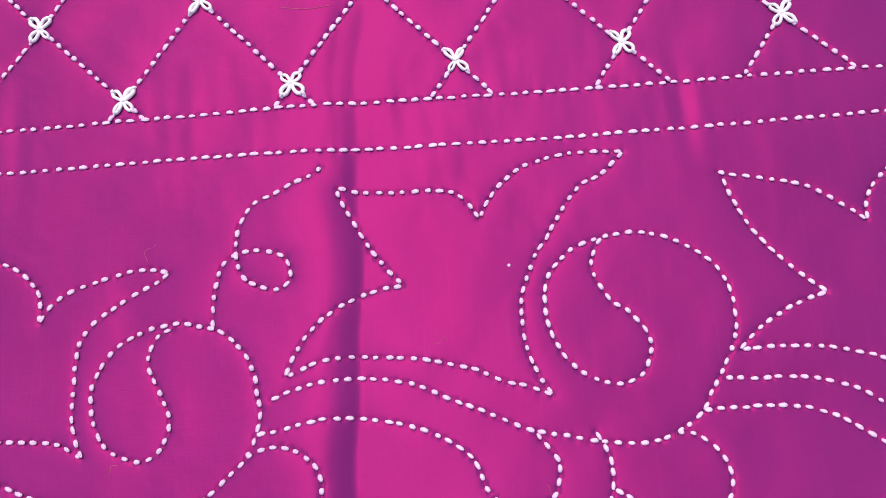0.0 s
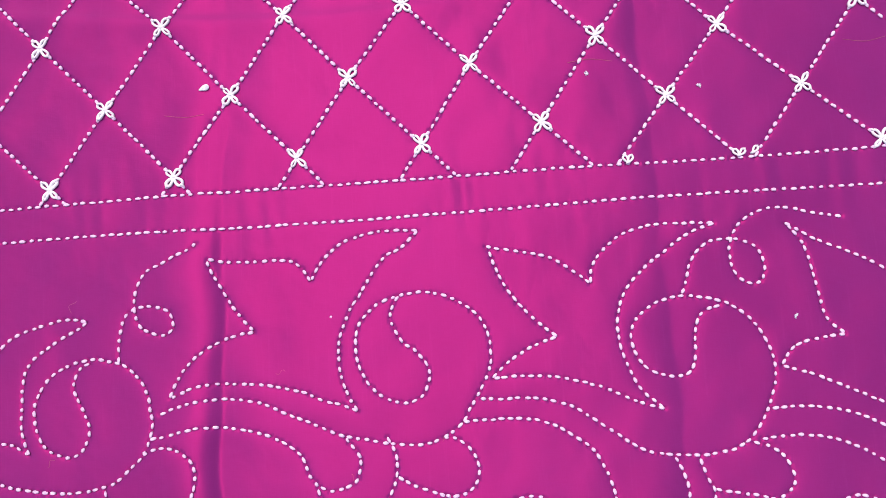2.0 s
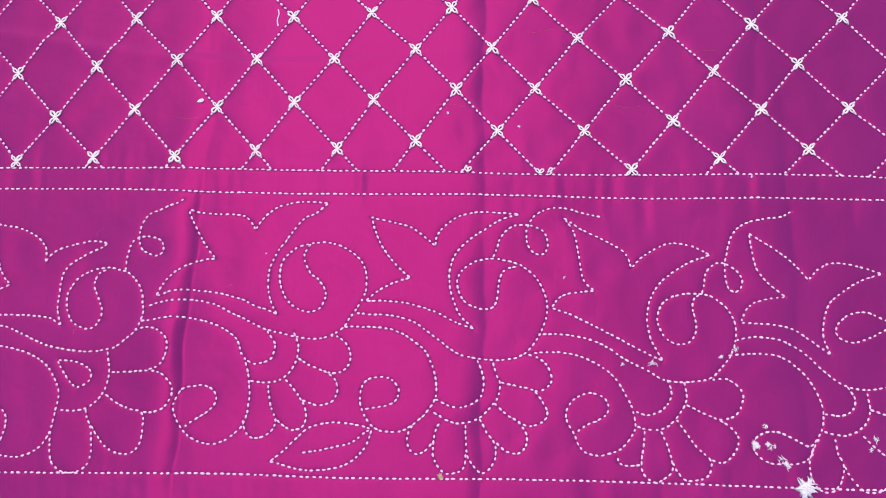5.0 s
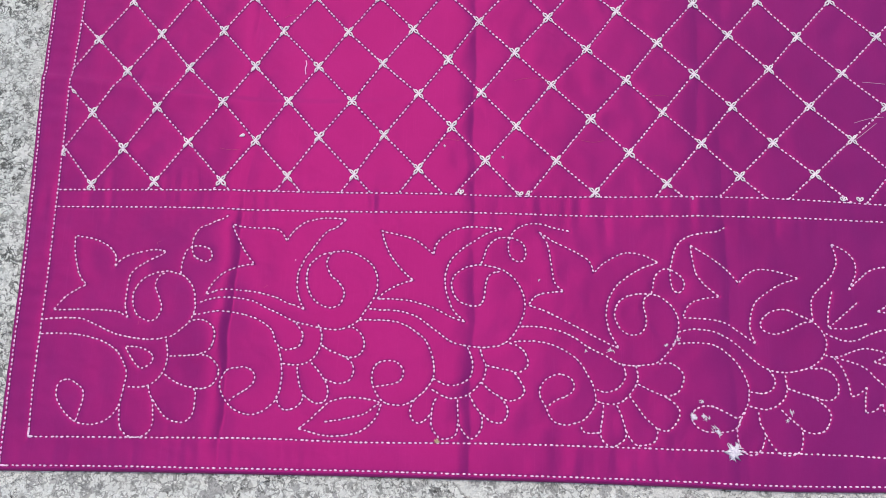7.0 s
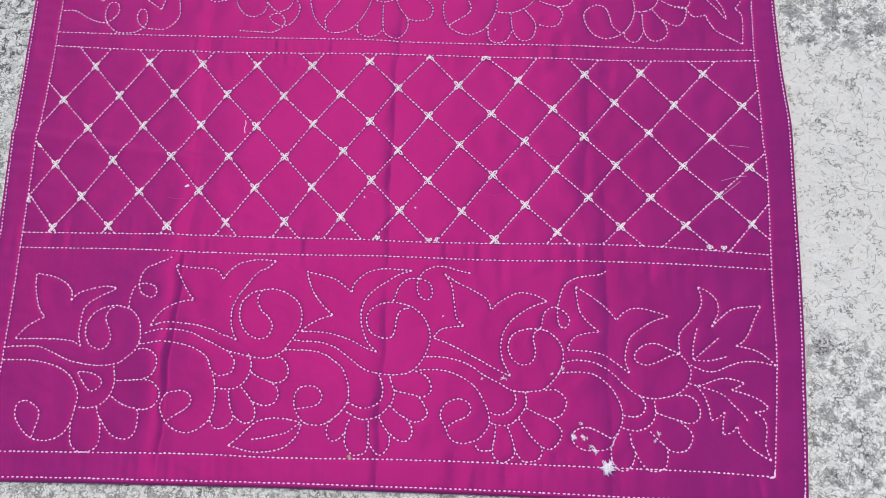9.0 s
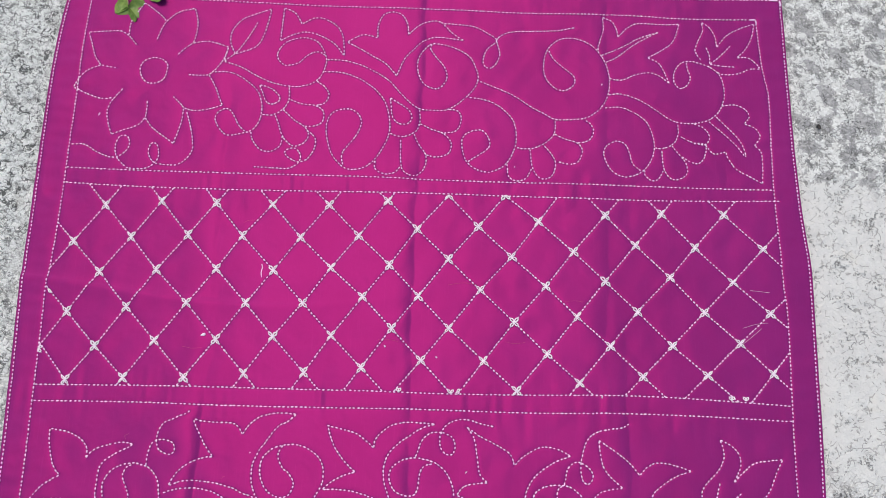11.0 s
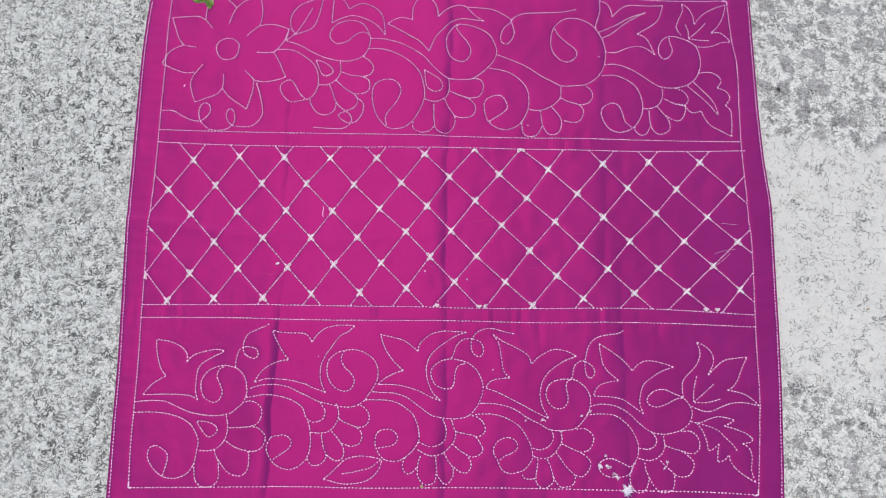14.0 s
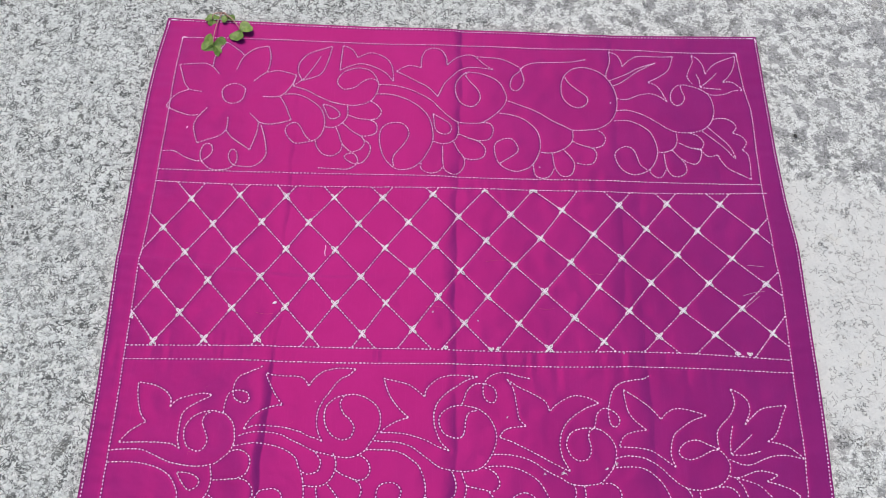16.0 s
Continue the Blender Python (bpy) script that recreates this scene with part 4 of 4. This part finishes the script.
run(m, [(354, 717), (347, 729), (351, 743), (358, 758), (357, 770)])
run(m, [(357, 770), (367, 763), (373, 751), (375, 736)])
run(m, [(375, 736), (387, 751), (402, 761), (425, 770)])
run(m, [(425, 770), (420, 750), (412, 735), (400, 722)])
run(m, [(400, 722), (414, 722), (424, 714), (428, 707)])
run(m, [(428, 707), (414, 706), (401, 700), (383, 698), (373, 701)])
run(m, [(365, 712), (365, 724), (361, 735)])
run(m, [(365, 712), (379, 724), (393, 739)])
run(m, [(365, 712), (380, 710), (397, 709)])
m = motif("pointed_leaf")
run(m, [(376, 655), (393, 657), (406, 651), (410, 641), (403, 632)])
run(m, [(403, 632), (416, 627), (422, 616), (414, 603)])
run(m, [(414, 603), (421, 596), (422, 580), (420, 554)])
run(m, [(420, 554), (404, 563), (389, 572), (380, 586), (378, 594)])
run(m, [(378, 594), (363, 591), (353, 603)])
run(m, [(368, 641), (383, 625), (395, 611), (400, 600)])
run(m, [(359, 634), (374, 620), (390, 604), (402, 588), (400, 600)])


LABELS = {"tulip_scroll": "stitched tulip bud with a curled scroll and fan petals", "long_leaf": "stitched long leaf with a midrib",
          "pointed_leaf": "stitched jagged leaf with veins", "eight_petal_blossom": "stitched large open blossom with a ring centre",
          "curled_scroll": "stitched curled scroll with a bud and fan petals"}
single = 0
for name, poses in MOTIFS:
    apart, rest = [], []
    for m in poses:
        x, y, z = m.translation
        if name == "tulip_scroll" and single < 300 and -0.36 < x < -0.02 and 0.10 < y < 0.27:
            apart.append(m)
            single += 1
        else:
            rest.append(m)
    ob = child(name, joined(name, rest or poses), quilt, LABELS[name], "stuff")
    if rest:
        for m in apart:
            child("stitch", STITCH, ob).matrix_basis = m

build_cloth()

# ---- small things on and beside the quilt ----
def lint_tuft(x, y, size, points, seed, label, material=LINT, flat=0.3):
    """A torn tuft of fluff with ragged points."""
    g = random.Random(seed)
    verts, faces = [], []
    ringn = points * 4
    for layer, (rad, z) in enumerate(((1.0, 0.02), (0.72, 0.6), (0.35, 1.0))):
        for i in range(ringn):
            q = 2 * math.pi * i / ringn
            spike = g.uniform(0.6, 1.1) if i % 4 == 0 else (g.uniform(0.45, 0.7) if i % 2 else g.uniform(0.35, 0.5))
            q += g.uniform(-0.12, 0.12)
            r = size * rad * (spike if layer == 0 else 0.5 + 0.2 * spike) * g.uniform(0.8, 1.1)
            verts.append((r * math.cos(q), r * math.sin(q), size * flat * z * g.uniform(0.6, 1.1)))
    verts.append((0, 0, size * flat * 0.9))
    for layer in range(2):
        for i in range(ringn):
            j = (i + 1) % ringn
            faces.append((layer * ringn + i, layer * ringn + j, (layer + 1) * ringn + j, (layer + 1) * ringn + i))
    faces += [(2 * ringn + i, 2 * ringn + (i + 1) % ringn, 3 * ringn) for i in range(ringn)]
    faces.append(tuple(range(ringn))[::-1])
    for k in range(points * 4):
        a, turn, far = g.uniform(0, 6.28), g.uniform(-0.9, 0.9), size * g.uniform(0.5, 1.0)
        pts = [(far * s * math.cos(a + turn * s), far * s * math.sin(a + turn * s), size * flat * (0.75 * (1 - s) + 0.05)) for s in (0.2, 0.5, 0.8, 1.0)]
        fv, ff = tube(pts, [size * w for w in (0.07, 0.08, 0.05, 0.012)], 5)
        faces += [tuple(len(verts) + q for q in face) for face in ff]
        verts += fv
    ob = new("lint_tuft", mesh_from("lint_tuft", verts, faces, material))
    ob.location = (x, y, float(height(x, y)) + 0.0002)
    return tagged(ob, label, "lint")


def lint_wisp(x, y, size, seed, label):
    """A few matted fibres stuck to the cloth."""
    g = random.Random(seed)
    verts, faces = [], []
    lie = g.uniform(0, 6.28)
    for k in range(9):
        a = lie + g.gauss(0, 0.7)
        ox, oy = g.gauss(0, size * 0.22), g.gauss(0, size * 0.22)
        run_len, bend = size * g.uniform(0.5, 1.1), g.uniform(-1.2, 1.2)
        pts = []
        for i in range(5):
            u = i / 4 - 0.5
            px, py = x + ox + run_len * u * math.cos(a + bend * u), y + oy + run_len * u * math.sin(a + bend * u)
            pts.append((px - x, py - y, float(height(px, py)) - float(height(x, y)) + 0.0003 + 0.0002 * (k % 3)))
        v, f = tube(pts, [0.00005, 0.00022, 0.0003, 0.00022, 0.00005], 5)
        faces += [tuple(len(verts) + q for q in face) for face in f]
        verts += v
    ob = new("lint_wisp", mesh_from("lint_wisp", verts, faces, LINT))
    ob.location = (x, y, float(height(x, y)))
    return tagged(ob, label, "lint")


def lint_ball(x, y, half_long, half_wide, turn, seed, label):
    """A rolled, soft oval of fluff drawn out at one end."""
    g = random.Random(seed)
    bm = bmesh.new()
    bmesh.ops.create_icosphere(bm, subdivisions=3, radius=1.0)
    for v in bm.verts:
        u = v.co.x
        k = (1.0 - 0.25 * u) * g.uniform(0.93, 1.07)
        v.co = (half_long * (u + 0.35 * max(0, u) ** 4), half_wide * v.co.y * k, half_wide * 0.55 * v.co.z * k)
    me = bpy.data.meshes.new("lint_ball")
    bm.to_mesh(me)
    bm.free()
    me.materials.append(LINT)
    me.polygons.foreach_set("use_smooth", [True] * len(me.polygons))
    ob = new("lint_ball", me)
    ob.location, ob.rotation_euler = (x, y, float(height(x, y)) + half_wide * 0.45), (0, 0, radians(turn))
    return tagged(ob, label, "lint")


lint_ball(-0.239, 0.352, 0.0026, 0.0017, 200, 8, "small oval ball of white fluff on the quilt")
for x, y, size, seed in ((0.2095, 0.0795, 0.0042, 61), (0.2185, 0.0805, 0.0030, 62), (0.2315, 0.0665, 0.0030, 63)):
    lint_tuft(x, y, size, 4, seed, "ragged flake of white fluff on the quilt", flat=0.2)
lint_tuft(0.245, 0.049, 0.0105, 6, 3, "white star-shaped tuft of fluff on the quilt's border")
for i, (x, y, s) in enumerate(((0.210, 0.080, 0.006), (0.221, 0.078, 0.004), (0.228, 0.069, 0.005), (0.233, 0.064, 0.004),
                               (0.300, 0.086, 0.004), (0.296, 0.078, 0.003), (0.217, 0.094, 0.003), (0.198, 0.152, 0.003),
                               (0.186, 0.146, 0.003), (0.133, 0.140, 0.005), (0.110, 0.139, 0.002))):
    lint_wisp(x, y, s * 1.15, 20 + i, "small wisp of white lint on the quilt")
lint_tuft(-0.030, 0.051, 0.0034, 5, 50, "small tan dry husk caught on the border stitching", HUSK, 0.3)


def loose_thread(points, radius, material, label):
    p, t = spline([(a / 1000, b / 1000) for a, b in points], 0.0006)
    pts = [(a, b, float(height(a, b)) + radius * 0.8) for a, b in p]
    ob = new("loose_thread", mesh_from("loose_thread", *tube(pts, radius, 5), material))
    return tagged(ob, label, "thread")


loose_thread([(-178, 421), (-179, 427), (-178, 433), (-179, 437)], 0.0006, THREAD, "loose white thread end beside a cross flower")
for pts in ([(364, 345), (385, 359), (406, 376)], [(384, 376), (400, 381), (414, 383)], [(396, 421), (408, 420), (419, 419)]):
    loose_thread(pts, 0.00024, PULLED, "fine pale pulled thread on the quilt")
for pts in ([(-40, 351), (-28, 352), (-16, 350)], [(40, 418), (58, 421), (76, 419)], [(108, 353), (120, 351), (131, 353)],
            [(-262, 338), (-250, 336), (-240, 337)], [(176, 401), (188, 403), (198, 402)], [(-205, 487), (-200, 490), (-192, 491)]):
    loose_thread(pts, 0.00013, GOLD, "faint yellowish slub thread in the cloth")
for pts in ([(-395, 618), (-393, 624)], [(117, 566), (119, 568)], [(226, 678), (228, 681)]):
    line_part("stray_stitch", pts, "single stray white stitch", pitch=6, length=4.5, width=1.8)

line_part("stray_stitch", [(-176, 223), (-174, 221)], "single stray white stitch", pitch=4, length=2.4, width=1.3)
hair_rng = random.Random(31)
for x, y, size in ((-203, 195, 5), (-325, 156, 5), (-167, 139, 5), (-314, 237, 7), (-120, 156, 3)):
    turn = hair_rng.uniform(0, 6.28)
    pts = [(x + size * (s * math.cos(turn) - 0.22 * math.sin(6 * s + turn) * math.sin(turn)), y + size * (s * math.sin(turn) + 0.22 * math.sin(6 * s + turn) * math.cos(turn)))
           for s in (-0.5, -0.3, -0.1, 0.1, 0.3, 0.5)]
    loose_thread(pts, 0.00008, GOLD, "hair-fine pale fibre lying on the cloth")
for x, y in ((29, 333), (65, 207), (218, 293), (-30, 344)):
    lint_wisp(x / 1000, y / 1000, 0.0022, x + 400, "tiny speck of white lint on the quilt")


def leaflet_mesh(size):
    """A heart-shaped clover leaflet, folded a little along its vein."""
    verts, faces = [], []
    rows, cols = 9, 8
    for i in range(rows + 1):
        s = i / rows
        half = size * 0.68 * math.sin(math.pi * min(s * 0.62 + 0.02, 1)) ** 0.8
        for j in range(cols + 1):
            c = 2 * j / cols - 1
            notch = size * 0.11 * (1 - abs(c)) ** 1.5 * s ** 4
            bulge = -size * 0.26 * abs(c) ** 3 * s ** 2
            verts.append((size * s - notch + bulge, half * c, size * (0.16 * abs(c) ** 1.2 - 0.14 * s * s + 0.015 * math.sin(9 * s + 5 * c))))
    for i in range(rows):
        for j in range(cols):
            a = i * (cols + 1) + j
            faces.append((a, a + 1, a + cols + 2, a + cols + 1))
    top = len(verts)
    verts += [(x, y, z - 0.0005) for x, y, z in verts]
    faces += [tuple(top + k for k in f)[::-1] for f in list(faces)]
    return mesh_from("leaflet", verts, faces, LEAF)


LEAFLETS = [leaflet_mesh(s) for s in (0.019, 0.016)]


def clover_sprig():
    sprig = tagged(new("clover_sprig"), "green three-leaved clover sprig lying over the quilt's edge", "plant")
    sprig.location = (-0.372, 0.835, 0)
    g = random.Random(5)
    # where each leaf stands (plan), its height, turn, leaflet size and which leaflets it has
    for x, y, z, turn, size, lobes in ((-0.374, 0.766, 0.008, -98, 1.12, (0, 105, 250)), (-0.335, 0.792, 0.010, -112, 1.05, (0, 150)),
                                      (-0.358, 0.818, 0.008, 10, 0.70, (0, 75, 190)), (-0.382, 0.816, 0.007, 160, 0.72, (0, 115, 260))):
        lx, ly = x - sprig.location.x, y - sprig.location.y
        pts = [(lx * s ** 0.8, ly * s, 0.001 + (z + 0.006) * math.sin(s * 1.9) * 0.95 / math.sin(1.9)) for s in (i / 10 for i in range(11))]
        pts[-1] = (lx, ly, z)
        child("stem", mesh_from("stem", *tube(pts, [0.0011 - 0.0005 * i / 10 for i in range(11)], 6), STEM), sprig, "thin pinkish stem")
        hub_v, hub_f = tube([(0, 0, -0.001), (0, 0.0001, 0), (0, 0.0001, 0.0006)], [0.0005, 0.0008, 0.0003], 6)
        leaf = child("leaf", mesh_from("leaf", hub_v, hub_f, STEM), sprig, "green clover leaf")
        leaf.location = (lx, ly, z)
        leaf.rotation_euler = (g.uniform(-0.15, 0.15), g.uniform(-0.15, 0.15), radians(turn))
        for a in lobes:
            ob = child("leaflet", LEAFLETS[0 if size > 1 else 1], leaf)
            ob.rotation_euler = (g.uniform(-0.25, 0.25), g.uniform(-0.25, 0.15), radians(a))
            ob.scale = (size, size, size)


clover_sprig()


def speck(x, y, size, seed, material, label):
    """A crumb of grit or a seed on the concrete."""
    g = random.Random(seed)
    bm = bmesh.new()
    bmesh.ops.create_icosphere(bm, subdivisions=2, radius=size)
    for v in bm.verts:
        v.co *= g.uniform(0.8, 1.2)
        v.co.x *= 1.7
        v.co.z *= 0.6
    me = bpy.data.meshes.new("seed")
    bm.to_mesh(me)
    bm.free()
    me.materials.append(material)
    ob = new("seed", me)
    ob.location, ob.rotation_euler = (x, y, size * 0.35 - 0.0018), (0, 0, g.uniform(0, 6))
    return tagged(ob, label, "debris", group="crumbs on the concrete")


for i, (x, y, s, m, text) in enumerate(((0.500, 0.634, 0.0020, SPECK, "black seed lying on the concrete"), (-0.62, 0.49, 0.0016, SPECK, "dark crumb lying on the concrete"),
                                        (0.60, 0.30, 0.0015, HUSK, "tan crumb lying on the concrete"), (-0.55, 0.70, 0.0018, SPECK, "dark crumb lying on the concrete"))):
    speck(x, y, s, 70 + i, m, text)
